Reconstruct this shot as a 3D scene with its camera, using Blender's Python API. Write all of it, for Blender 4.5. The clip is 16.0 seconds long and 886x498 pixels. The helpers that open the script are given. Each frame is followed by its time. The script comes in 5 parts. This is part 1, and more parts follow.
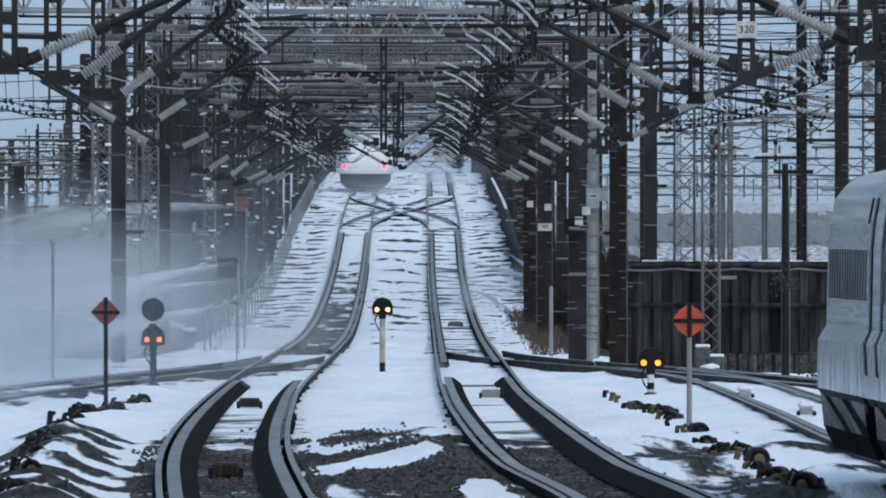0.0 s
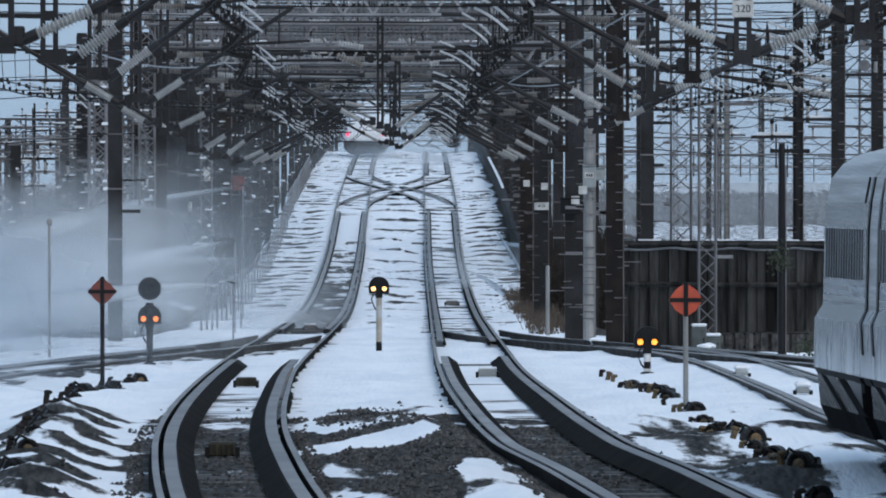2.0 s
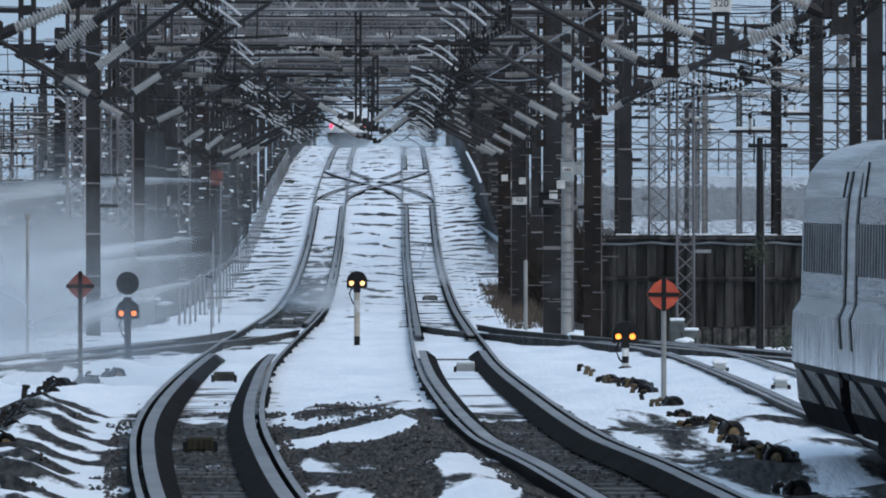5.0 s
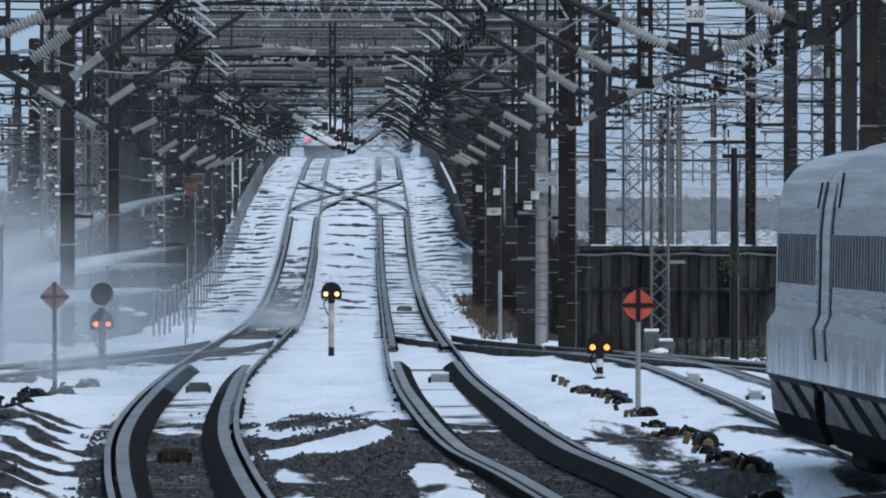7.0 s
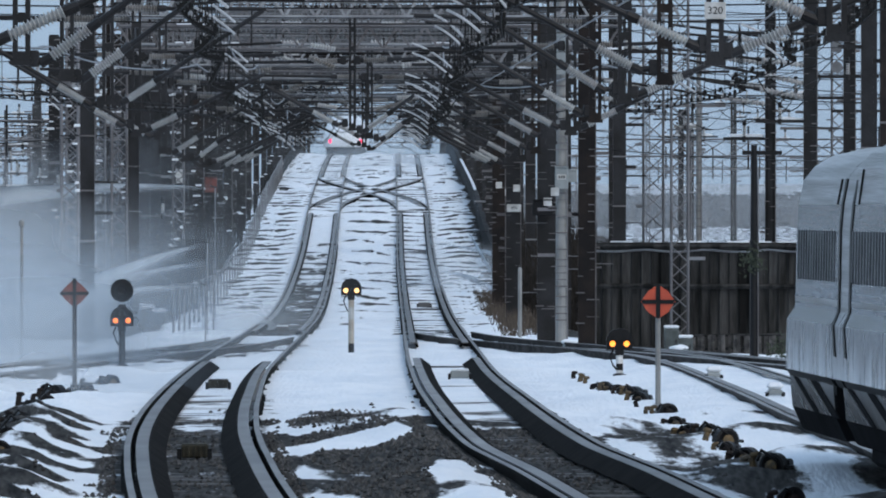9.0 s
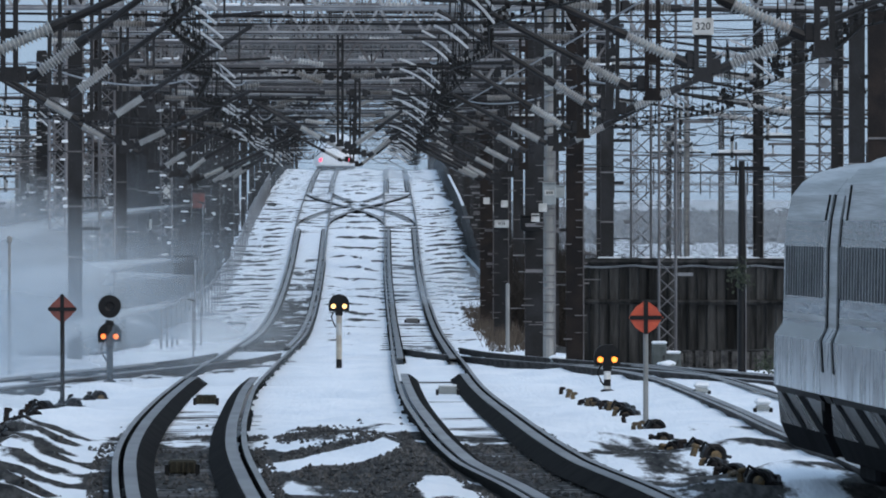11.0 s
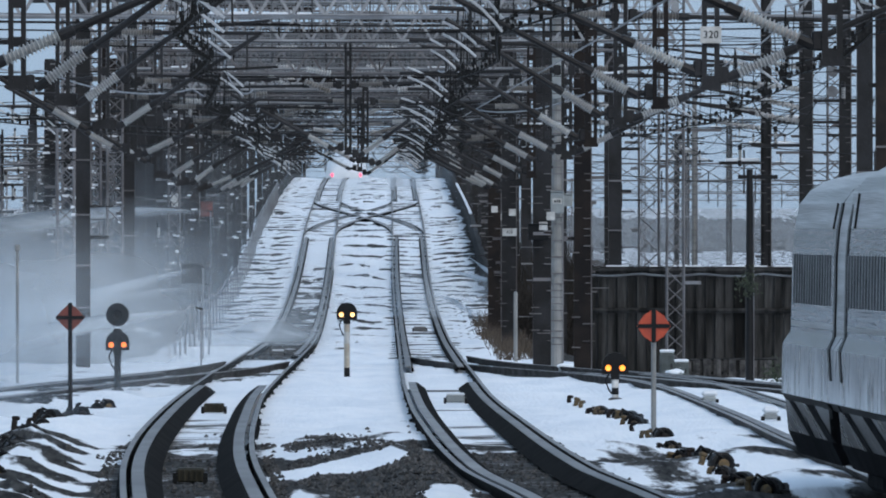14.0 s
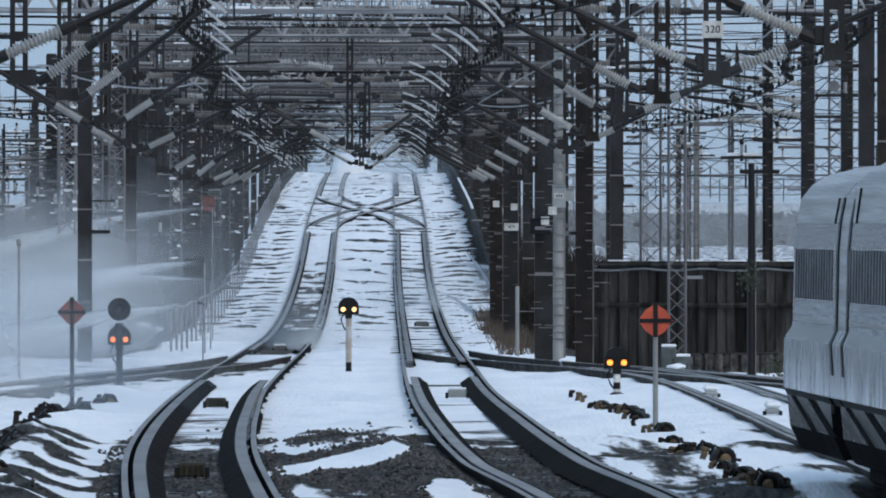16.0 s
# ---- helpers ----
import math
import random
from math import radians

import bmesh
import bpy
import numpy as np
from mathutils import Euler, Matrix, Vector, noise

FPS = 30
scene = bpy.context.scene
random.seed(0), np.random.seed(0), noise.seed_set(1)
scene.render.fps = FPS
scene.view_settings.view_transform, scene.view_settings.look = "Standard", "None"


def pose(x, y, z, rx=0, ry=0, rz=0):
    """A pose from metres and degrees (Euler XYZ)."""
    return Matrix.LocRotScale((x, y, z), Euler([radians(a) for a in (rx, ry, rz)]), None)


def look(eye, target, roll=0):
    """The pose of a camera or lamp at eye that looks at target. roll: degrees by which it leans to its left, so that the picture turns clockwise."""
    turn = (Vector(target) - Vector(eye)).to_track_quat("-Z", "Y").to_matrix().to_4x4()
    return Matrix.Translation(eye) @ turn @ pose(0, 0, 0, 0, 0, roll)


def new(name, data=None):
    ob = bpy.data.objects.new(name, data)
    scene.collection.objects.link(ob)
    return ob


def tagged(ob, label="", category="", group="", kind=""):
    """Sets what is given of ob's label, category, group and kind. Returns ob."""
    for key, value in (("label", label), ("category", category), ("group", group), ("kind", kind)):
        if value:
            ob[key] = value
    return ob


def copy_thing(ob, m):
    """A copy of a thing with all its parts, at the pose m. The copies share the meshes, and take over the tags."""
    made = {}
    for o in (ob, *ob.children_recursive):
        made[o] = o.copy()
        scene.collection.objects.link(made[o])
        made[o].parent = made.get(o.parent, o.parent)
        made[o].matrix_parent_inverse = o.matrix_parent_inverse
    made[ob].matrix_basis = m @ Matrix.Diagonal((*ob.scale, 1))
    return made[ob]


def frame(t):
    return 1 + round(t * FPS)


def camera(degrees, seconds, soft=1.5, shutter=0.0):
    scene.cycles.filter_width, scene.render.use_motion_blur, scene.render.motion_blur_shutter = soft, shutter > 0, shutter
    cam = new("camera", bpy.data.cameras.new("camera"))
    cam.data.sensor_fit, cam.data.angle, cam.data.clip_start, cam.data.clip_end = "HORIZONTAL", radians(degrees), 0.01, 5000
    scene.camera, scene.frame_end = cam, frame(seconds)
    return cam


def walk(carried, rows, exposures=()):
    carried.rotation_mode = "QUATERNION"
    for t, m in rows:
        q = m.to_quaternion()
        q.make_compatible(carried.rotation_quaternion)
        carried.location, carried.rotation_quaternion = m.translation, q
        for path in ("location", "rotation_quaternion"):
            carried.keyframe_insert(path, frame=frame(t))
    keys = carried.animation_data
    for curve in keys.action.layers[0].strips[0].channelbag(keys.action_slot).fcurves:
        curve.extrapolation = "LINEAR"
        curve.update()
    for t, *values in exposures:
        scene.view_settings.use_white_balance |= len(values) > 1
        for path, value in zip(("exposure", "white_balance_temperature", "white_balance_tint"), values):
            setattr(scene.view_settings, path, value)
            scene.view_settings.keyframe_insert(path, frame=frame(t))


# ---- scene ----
LENS = 3.742
EYE = 3.3                     # eye above the rails of the platform line
TILT, SWAY = -0.3366, 0.002387   # level line above the axis; degrees for one step of the sway rows

cam = camera(LENS, 16.0, soft=1.9)
# seconds, sway to the right, sway upwards: a long lens trembling on its stand
ROWS = [
    (0, 0, 0), (0.5, -33.7, 6.2), (1, -39.9, 13.8), (1.5, -27.6, 6.2), (2, -6.1, -36.8), (2.5, 3.1, -47.5),
    (3, -1.6, -44.4), (3.5, -21.5, -43.2), (4, -36.8, -47.5), (6.3, -55.3, -35.2), (6.5, -65.5, -31), (7, -90.4, -27.5),
    (7.5, -96.6, -32.1), (8, -82.8, -39.8), (8.5, -64.3, -41.4), (9, -55.2, -33.7), (9.5, -56.4, -22.9), (10, -69, -12.2),
    (10.2, -76.7, -10.7), (12.3, -76.9, 6.9), (12.5, -69, 8.8), (13, -59.8, 9.2), (13.5, -61.3, 9.2), (14, -62.9, 9.2),
    (14.5, -62.9, 10.7), (15, -62.9, 7.7), (15.5, -61.3, 4.6), (16, -59.8, -0.3),
]
walk(cam, [(t, pose(0, 0, EYE, 90 + TILT + v * SWAY, -0.0, h * SWAY)) for t, h, v in ROWS])

# ---- world and light: a dull winter sky ----
world = bpy.data.worlds.new("sky")
scene.world = world
world.use_nodes = True
wn, wl = world.node_tree.nodes, world.node_tree.links
wn.clear()
sky = wn.new("ShaderNodeTexSky")
sky.sky_type, sky.sun_disc = "NISHITA", False
sky.sun_elevation, sky.sun_rotation = radians(38), radians(150)
sky.air_density, sky.dust_density = 1.0, 3.0
skb = wn.new("ShaderNodeBackground")
skb.inputs[1].default_value = 0.05
cloud = wn.new("ShaderNodeBackground")
cloud.inputs[0].default_value = (0.403, 0.575, 0.80, 1)
cloud.inputs[1].default_value = 0.68
both = wn.new("ShaderNodeAddShader")
wo = wn.new("ShaderNodeOutputWorld")
wl.new(sky.outputs[0], skb.inputs[0])
wl.new(skb.outputs[0], both.inputs[0])
wl.new(cloud.outputs[0], both.inputs[1])
wl.new(both.outputs[0], wo.inputs[0])
sun = new("sun", bpy.data.lights.new("sun", "SUN"))
sun.data.energy, sun.data.angle, sun.data.color = 0.6, radians(20), (1.0, 0.98, 0.95)
sun.matrix_world = look((0, 0, 0), (-0.5, 0.62, -0.75))
scene.view_settings.exposure = 0.15


# ---- materials ----
def mat(name, colour, rough=0.6, metal=0.0, var=0.25, scale=3.0, fine=30.0, bump=0.3, second=None, spread=0.5, glow=None, spec=0.5, rand=1.0, relief=0.02):
    """A surface with variation at two scales and a fine relief. second: a colour of stains."""
    m = bpy.data.materials.new(name)
    m.use_nodes = True
    n, l = m.node_tree.nodes, m.node_tree.links
    b = n["Principled BSDF"]
    b.inputs["Roughness"].default_value, b.inputs["Metallic"].default_value = rough, metal
    b.inputs["Specular IOR Level"].default_value = spec
    co = n.new("ShaderNodeNewGeometry")
    a, f = n.new("ShaderNodeTexNoise"), n.new("ShaderNodeTexNoise")
    a.inputs["Scale"].default_value, f.inputs["Scale"].default_value = scale, fine
    a.inputs["Detail"].default_value = f.inputs["Detail"].default_value = 4
    l.new(co.outputs["Position"], a.inputs["Vector"])
    l.new(co.outputs["Position"], f.inputs["Vector"])
    ramp = n.new("ShaderNodeValToRGB")
    ramp.color_ramp.elements[0].position, ramp.color_ramp.elements[1].position = spread - 0.12, spread + 0.12
    s = second or [c * (1 - var) for c in colour]
    ramp.color_ramp.elements[0].color, ramp.color_ramp.elements[1].color = (*s, 1), (*colour, 1)
    l.new(a.outputs["Fac"], ramp.inputs[0])
    mix = n.new("ShaderNodeMix")
    mix.data_type, mix.blend_type = "RGBA", "MULTIPLY"
    mix.inputs["Factor"].default_value = var
    l.new(ramp.outputs[0], mix.inputs["A"])
    l.new(f.outputs["Fac"], mix.inputs["B"])
    info = n.new("ShaderNodeObjectInfo")
    hsv = n.new("ShaderNodeHueSaturation")
    mr = n.new("ShaderNodeMapRange")
    mr.inputs["To Min"].default_value, mr.inputs["To Max"].default_value = 1 - rand * var / 2, 1 + rand * var / 2
    l.new(info.outputs["Random"], mr.inputs["Value"])
    l.new(mr.outputs[0], hsv.inputs["Value"])
    l.new(mix.outputs["Result"], hsv.inputs["Color"])
    l.new(hsv.outputs[0], b.inputs["Base Color"])
    if bump:
        bp = n.new("ShaderNodeBump")
        bp.inputs["Strength"].default_value, bp.inputs["Distance"].default_value = bump, relief
        l.new(f.outputs["Fac"], bp.inputs["Height"])
        l.new(bp.outputs[0], b.inputs["Normal"])
    if glow:
        b.inputs["Emission Color"].default_value, b.inputs["Emission Strength"].default_value = (*glow[0], 1), glow[1]
    return m


SNOW = mat("snow", (0.84, 0.87, 0.90), 0.75, var=0.12, scale=0.8, fine=9, bump=0.5, spec=0.25)
STEEL = mat("dark_painted_steel", (0.030, 0.030, 0.032), 0.5, var=0.4, scale=1.5, fine=20, second=(0.017, 0.016, 0.016), spec=0.2)
RUST = mat("rusty_steel", (0.032, 0.025, 0.022), 0.8, spec=0.15, var=0.5, scale=2.0, second=(0.018, 0.016, 0.016))
GALV = mat("galvanised_steel", (0.24, 0.25, 0.26), 0.45, metal=0.4, var=0.3, scale=2.0, second=(0.16, 0.16, 0.17))
LATT = mat("weathered_lattice_steel", (0.19, 0.185, 0.19), 0.6, var=0.35, scale=1.0, second=(0.11, 0.10, 0.10))
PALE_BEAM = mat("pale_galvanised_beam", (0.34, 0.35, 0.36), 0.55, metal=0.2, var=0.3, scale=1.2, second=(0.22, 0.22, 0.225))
BEAM = mat("grey_beam_steel", (0.10, 0.104, 0.11), 0.5, var=0.35, scale=1.2, second=(0.04, 0.04, 0.042))
PORC = mat("grey_white_porcelain", (0.41, 0.42, 0.41), 0.3, var=0.2, scale=4, bump=0.1, second=(0.34, 0.33, 0.32))
PORC_AGED = mat("sooty_brown_porcelain", (0.23, 0.22, 0.205), 0.4, var=0.4, scale=3, bump=0.1, second=(0.13, 0.115, 0.10))
ALU = mat("aluminium_arm", (0.56, 0.57, 0.58), 0.45, metal=0.2, var=0.15, scale=3, bump=0.1)
WIRE = mat("copper_wire_weathered", (0.022, 0.022, 0.022), 0.8, var=0.3, spec=0.1)
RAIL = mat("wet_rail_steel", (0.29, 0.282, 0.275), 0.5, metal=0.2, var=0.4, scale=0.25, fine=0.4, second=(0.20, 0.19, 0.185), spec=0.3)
WEB = mat("rust_and_shade_rail_side", (0.018, 0.017, 0.016), 0.95, var=0.4, scale=1.2, fine=6, second=(0.009, 0.008, 0.008), spec=0.03)
DULLWEB = mat("dull_brown_rail_side", (0.085, 0.078, 0.074), 0.9, var=0.5, scale=1.5, fine=8, second=(0.035, 0.032, 0.030), spec=0.08)
CONC = mat("wet_concrete", (0.15, 0.15, 0.15), 0.75, spec=0.15, var=0.35, scale=1.0, fine=18, second=(0.13, 0.13, 0.13))
POLE = mat("concrete_pole", (0.30, 0.30, 0.29), 0.75, var=0.25, scale=1.2, second=(0.20, 0.20, 0.19))
OLIVE = mat("olive_brown_box", (0.055, 0.050, 0.034), 0.7, var=0.5, scale=9, spec=0.2, second=(0.035, 0.033, 0.024))
BLACK = mat("black_paint", (0.009, 0.009, 0.010), 0.5, spec=0.25, var=0.3, scale=6)
ORANGE = mat("red_orange_enamel", (0.52, 0.075, 0.028), 0.45, var=0.25, scale=5, second=(0.40, 0.055, 0.025))
DULLRED = mat("faded_red_enamel", (0.22, 0.055, 0.04), 0.5, var=0.35, scale=5, second=(0.13, 0.045, 0.035))
DARKWALL = mat("dark_wet_wall", (0.06, 0.062, 0.065), 0.9, var=0.5, scale=0.6, fine=6, second=(0.025, 0.026, 0.027), spec=0.08)
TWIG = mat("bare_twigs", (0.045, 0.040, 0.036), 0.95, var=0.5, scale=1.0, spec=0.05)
WHITE = mat("white_paint", (0.72, 0.72, 0.70), 0.5, var=0.2, scale=4, second=(0.5, 0.49, 0.46))
CREAM = mat("yellowed_cream_paint", (0.55, 0.50, 0.42), 0.6, var=0.3, scale=3, second=(0.40, 0.35, 0.28))
LAMP = mat("amber_lens", (0.5, 0.25, 0.06), 0.3, var=0.05, glow=((1.0, 0.30, 0.04), 2.2))
LAMPR = mat("deep_amber_lens", (0.5, 0.2, 0.06), 0.3, var=0.05, glow=((1.0, 0.20, 0.045), 1.9))
LAMPW = mat("warm_lens", (0.9, 0.7, 0.4), 0.3, var=0.05, glow=((1.0, 0.55, 0.2), 2.2))
TAIL = mat("red_tail_lens", (0.6, 0.03, 0.06), 0.3, var=0.05, glow=((1.0, 0.035, 0.10), 2.6))
BOARD = mat("weathered_dark_boards", (0.085, 0.083, 0.08), 0.9, var=0.75, scale=0.8, fine=6, second=(0.022, 0.022, 0.021), spec=0.1)
CAR = mat("wet_white_coach_paint", (0.52, 0.53, 0.545), 0.28, spec=0.3, var=0.62, scale=1.2, fine=6, bump=0.7, relief=0.02, rand=0.0)
CARB = mat("blue_grey_band", (0.25, 0.28, 0.32), 0.25, spec=0.12, var=0.5, scale=0.8, fine=3, bump=1.0, relief=0.03, rand=0.0)
CARG = mat("coach_glass_band", (0.225, 0.23, 0.24), 0.25, spec=0.12, var=0.5, scale=0.7, fine=4, bump=1.0, relief=0.03, rand=0.0)
RIB = mat("coach_rib_shadow_gap", (0.165, 0.17, 0.178), 0.4, spec=0.1, var=0.5, scale=2.0, rand=0.0)
UNDER = mat("coach_skirt", (0.012, 0.012, 0.013), 0.8, spec=0.015, var=0.4, scale=1.5, second=(0.02, 0.02, 0.022), rand=0.0)
YELLOW = mat("weathered_yellow_fitting", (0.17, 0.11, 0.045), 0.75, var=0.5, scale=12, second=(0.07, 0.055, 0.035))
BRUSH = mat("dry_grass", (0.15, 0.115, 0.085), 0.9, var=0.5, scale=6)
# pale grey that puts the distance haze into the woods' colour
WOODS = mat("haze_paled_woods", (0.21, 0.22, 0.235), 0.95, var=0.35, scale=0.05, fine=0.4)
GREENBOX = mat("grey_green_cabinet_paint", (0.13, 0.15, 0.145), 0.7, var=0.35, scale=3, second=(0.08, 0.09, 0.088), spec=0.15)
CABINET = mat("pale_equipment_cabinet", (0.34, 0.37, 0.37), 0.6, var=0.25, scale=2)


def grain_along(m, scale):
    """Draws the noise tones of a surface out into streaks."""
    n, l = m.node_tree.nodes, m.node_tree.links
    geo = next(k for k in n if k.type == "NEW_GEOMETRY")
    mp = n.new("ShaderNodeMapping")
    mp.inputs["Scale"].default_value = scale
    l.new(geo.outputs["Position"], mp.inputs["Vector"])
    for k in list(n):
        if k.type == "TEX_NOISE":
            l.new(mp.outputs[0], k.inputs["Vector"])


grain_along(BOARD, (5.0, 5.0, 0.5))
# lengthwise streaks in the coach colours imitate wavy reflections
grain_along(CAR, (1.0, 0.10, 9.0))
grain_along(CARG, (1.0, 0.3, 5.0))
grain_along(CARB, (1.0, 0.2, 6.0))


def gloss_streak_material(name, dark, pale, across, slant, down, start, reach, edge, spec):
    """Coach paint with its gloss put into the colour: pale streaks that begin below a height and lean back along the
    coach.
    """
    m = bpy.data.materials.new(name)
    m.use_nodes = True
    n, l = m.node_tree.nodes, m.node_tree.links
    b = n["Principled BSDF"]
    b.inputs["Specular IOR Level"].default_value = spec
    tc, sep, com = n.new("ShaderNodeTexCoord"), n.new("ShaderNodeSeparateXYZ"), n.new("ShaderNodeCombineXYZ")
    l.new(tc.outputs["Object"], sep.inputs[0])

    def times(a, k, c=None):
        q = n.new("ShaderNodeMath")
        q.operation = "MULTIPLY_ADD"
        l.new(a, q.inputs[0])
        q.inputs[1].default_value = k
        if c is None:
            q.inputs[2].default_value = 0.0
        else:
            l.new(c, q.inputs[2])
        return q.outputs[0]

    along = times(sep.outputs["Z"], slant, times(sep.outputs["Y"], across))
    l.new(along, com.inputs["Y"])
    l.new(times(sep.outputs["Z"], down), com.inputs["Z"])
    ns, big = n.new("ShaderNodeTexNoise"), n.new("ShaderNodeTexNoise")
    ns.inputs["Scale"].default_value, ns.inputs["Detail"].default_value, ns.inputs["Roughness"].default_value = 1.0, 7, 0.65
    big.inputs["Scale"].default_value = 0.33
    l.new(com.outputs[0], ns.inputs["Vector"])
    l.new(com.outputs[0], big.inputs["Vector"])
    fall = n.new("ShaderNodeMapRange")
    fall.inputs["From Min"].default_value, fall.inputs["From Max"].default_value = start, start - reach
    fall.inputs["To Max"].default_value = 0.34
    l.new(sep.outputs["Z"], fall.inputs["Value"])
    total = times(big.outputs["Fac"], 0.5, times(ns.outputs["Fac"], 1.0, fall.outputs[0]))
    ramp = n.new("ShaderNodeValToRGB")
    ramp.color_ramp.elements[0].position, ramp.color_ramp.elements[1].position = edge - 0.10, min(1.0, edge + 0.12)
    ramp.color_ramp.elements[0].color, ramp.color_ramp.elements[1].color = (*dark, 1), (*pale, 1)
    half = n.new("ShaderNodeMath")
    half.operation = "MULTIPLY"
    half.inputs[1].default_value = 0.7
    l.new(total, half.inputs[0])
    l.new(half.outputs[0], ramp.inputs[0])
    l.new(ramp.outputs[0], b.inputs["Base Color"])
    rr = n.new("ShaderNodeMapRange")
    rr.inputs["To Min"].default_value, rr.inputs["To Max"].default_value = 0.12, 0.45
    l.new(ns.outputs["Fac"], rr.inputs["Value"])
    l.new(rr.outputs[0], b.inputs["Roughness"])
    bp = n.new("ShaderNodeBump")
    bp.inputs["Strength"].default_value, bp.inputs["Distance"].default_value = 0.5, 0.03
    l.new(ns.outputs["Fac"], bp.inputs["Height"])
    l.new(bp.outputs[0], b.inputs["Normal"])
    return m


# wet reflections painted as pale streaks, with a darker band above them on the side
CARLOW = gloss_streak_material("gloss_streaked_coach_side", (0.20, 0.205, 0.22), (0.86, 0.87, 0.88), 1.6, 0.0, 0.7, 1.42, 0.45, 0.70, 0.12)
SKIRT = gloss_streak_material("glint_streaked_coach_skirt", (0.012, 0.012, 0.013), (0.34, 0.345, 0.35), 0.75, -6.5, 0.9, 0.55, -0.35, 0.80, 0.05)


def ground_material():
    """Snow cover with bare wet ballast where it has melted or been blown off; the same dark tone paints ripple shade.
    """
    m = bpy.data.materials.new("snow_ballast_and_shade")
    m.use_nodes = True
    n, l = m.node_tree.nodes, m.node_tree.links
    b = n["Principled BSDF"]
    b.inputs["Specular IOR Level"].default_value = 0.03
    geo = n.new("ShaderNodeNewGeometry")
    att = n.new("ShaderNodeAttribute")
    att.attribute_name = "bare"
    big, fine = n.new("ShaderNodeTexNoise"), n.new("ShaderNodeTexNoise")
    stretch = n.new("ShaderNodeMapping")
    stretch.inputs["Scale"].default_value = (0.7, 0.07, 1.0)
    l.new(geo.outputs["Position"], stretch.inputs["Vector"])
    big.inputs["Scale"].default_value, big.inputs["Detail"].default_value = 1.7, 9
    big.inputs["Roughness"].default_value = 0.66
    l.new(stretch.outputs[0], big.inputs["Vector"])
    fine.inputs["Scale"].default_value, fine.inputs["Detail"].default_value = 13, 6
    grain = n.new("ShaderNodeMapping")
    grain.inputs["Scale"].default_value = (1.0, 0.06, 1.0)
    l.new(geo.outputs["Position"], grain.inputs["Vector"])
    l.new(grain.outputs[0], fine.inputs["Vector"])
    add = n.new("ShaderNodeMath")
    add.operation = "ADD"
    l.new(att.outputs["Fac"], add.inputs[0])
    l.new(big.outputs["Fac"], add.inputs[1])
    ramp = n.new("ShaderNodeValToRGB")
    ramp.color_ramp.elements[0].position, ramp.color_ramp.elements[1].position = 0.93, 1.02
    l.new(add.outputs[0], ramp.inputs[0])
    stone = n.new("ShaderNodeValToRGB")
    stone.color_ramp.elements[0].color, stone.color_ramp.elements[1].color = (0.003, 0.003, 0.003, 1), (0.085, 0.08, 0.074, 1)
    stone.color_ramp.elements[0].position, stone.color_ramp.elements[1].position = 0.3, 0.75
    l.new(fine.outputs["Fac"], stone.inputs[0])
    white = n.new("ShaderNodeValToRGB")
    white.color_ramp.elements[0].color, white.color_ramp.elements[1].color = (0.78, 0.82, 0.86, 1), (0.90, 0.92, 0.94, 1)
    white.color_ramp.elements[0].position, white.color_ramp.elements[1].position = 0.35, 0.6
    l.new(big.outputs["Fac"], white.inputs[0])
    mix = n.new("ShaderNodeMix")
    mix.data_type = "RGBA"
    l.new(ramp.outputs[0], mix.inputs["Factor"])
    l.new(white.outputs[0], mix.inputs["A"])
    l.new(stone.outputs[0], mix.inputs["B"])
    l.new(mix.outputs["Result"], b.inputs["Base Color"])
    b.inputs["Roughness"].default_value = 0.75
    bp = n.new("ShaderNodeBump")
    bp.inputs["Strength"].default_value, bp.inputs["Distance"].default_value = 0.6, 0.05
    l.new(fine.outputs["Fac"], bp.inputs["Height"])
    l.new(bp.outputs[0], b.inputs["Normal"])
    return m


GROUND = ground_material()


def spray_material(name, strength, scale, stretch=(1, 1, 1), seed=0.0):
    """Fine water spray: thin, uneven, fading to the borders of its sheet."""
    m = bpy.data.materials.new(name)
    m.use_nodes = True
    n, l = m.node_tree.nodes, m.node_tree.links
    b = n["Principled BSDF"]
    b.inputs["Base Color"].default_value = (0.46, 0.52, 0.57, 1)
    b.inputs["Roughness"].default_value, b.inputs["Specular IOR Level"].default_value = 1.0, 0.0
    att = n.new("ShaderNodeAttribute")
    att.attribute_name = "thick"
    tc = n.new("ShaderNodeTexCoord")
    mp = n.new("ShaderNodeMapping")
    mp.inputs["Scale"].default_value, mp.inputs["Location"].default_value = stretch, (seed, seed, seed)
    l.new(tc.outputs["Object"], mp.inputs["Vector"])
    ns = n.new("ShaderNodeTexNoise")
    ns.inputs["Scale"].default_value, ns.inputs["Detail"].default_value = scale, 5
    l.new(mp.outputs[0], ns.inputs["Vector"])
    r = n.new("ShaderNodeMapRange")
    r.inputs["From Min"].default_value, r.inputs["From Max"].default_value = 0.15, 0.68
    l.new(ns.outputs["Fac"], r.inputs["Value"])
    mu, m2 = n.new("ShaderNodeMath"), n.new("ShaderNodeMath")
    mu.operation = m2.operation = "MULTIPLY"
    l.new(r.outputs[0], mu.inputs[0])
    l.new(att.outputs["Fac"], mu.inputs[1])
    l.new(mu.outputs[0], m2.inputs[0])
    m2.inputs[1].default_value = strength
    l.new(m2.outputs[0], b.inputs["Alpha"])
    return m


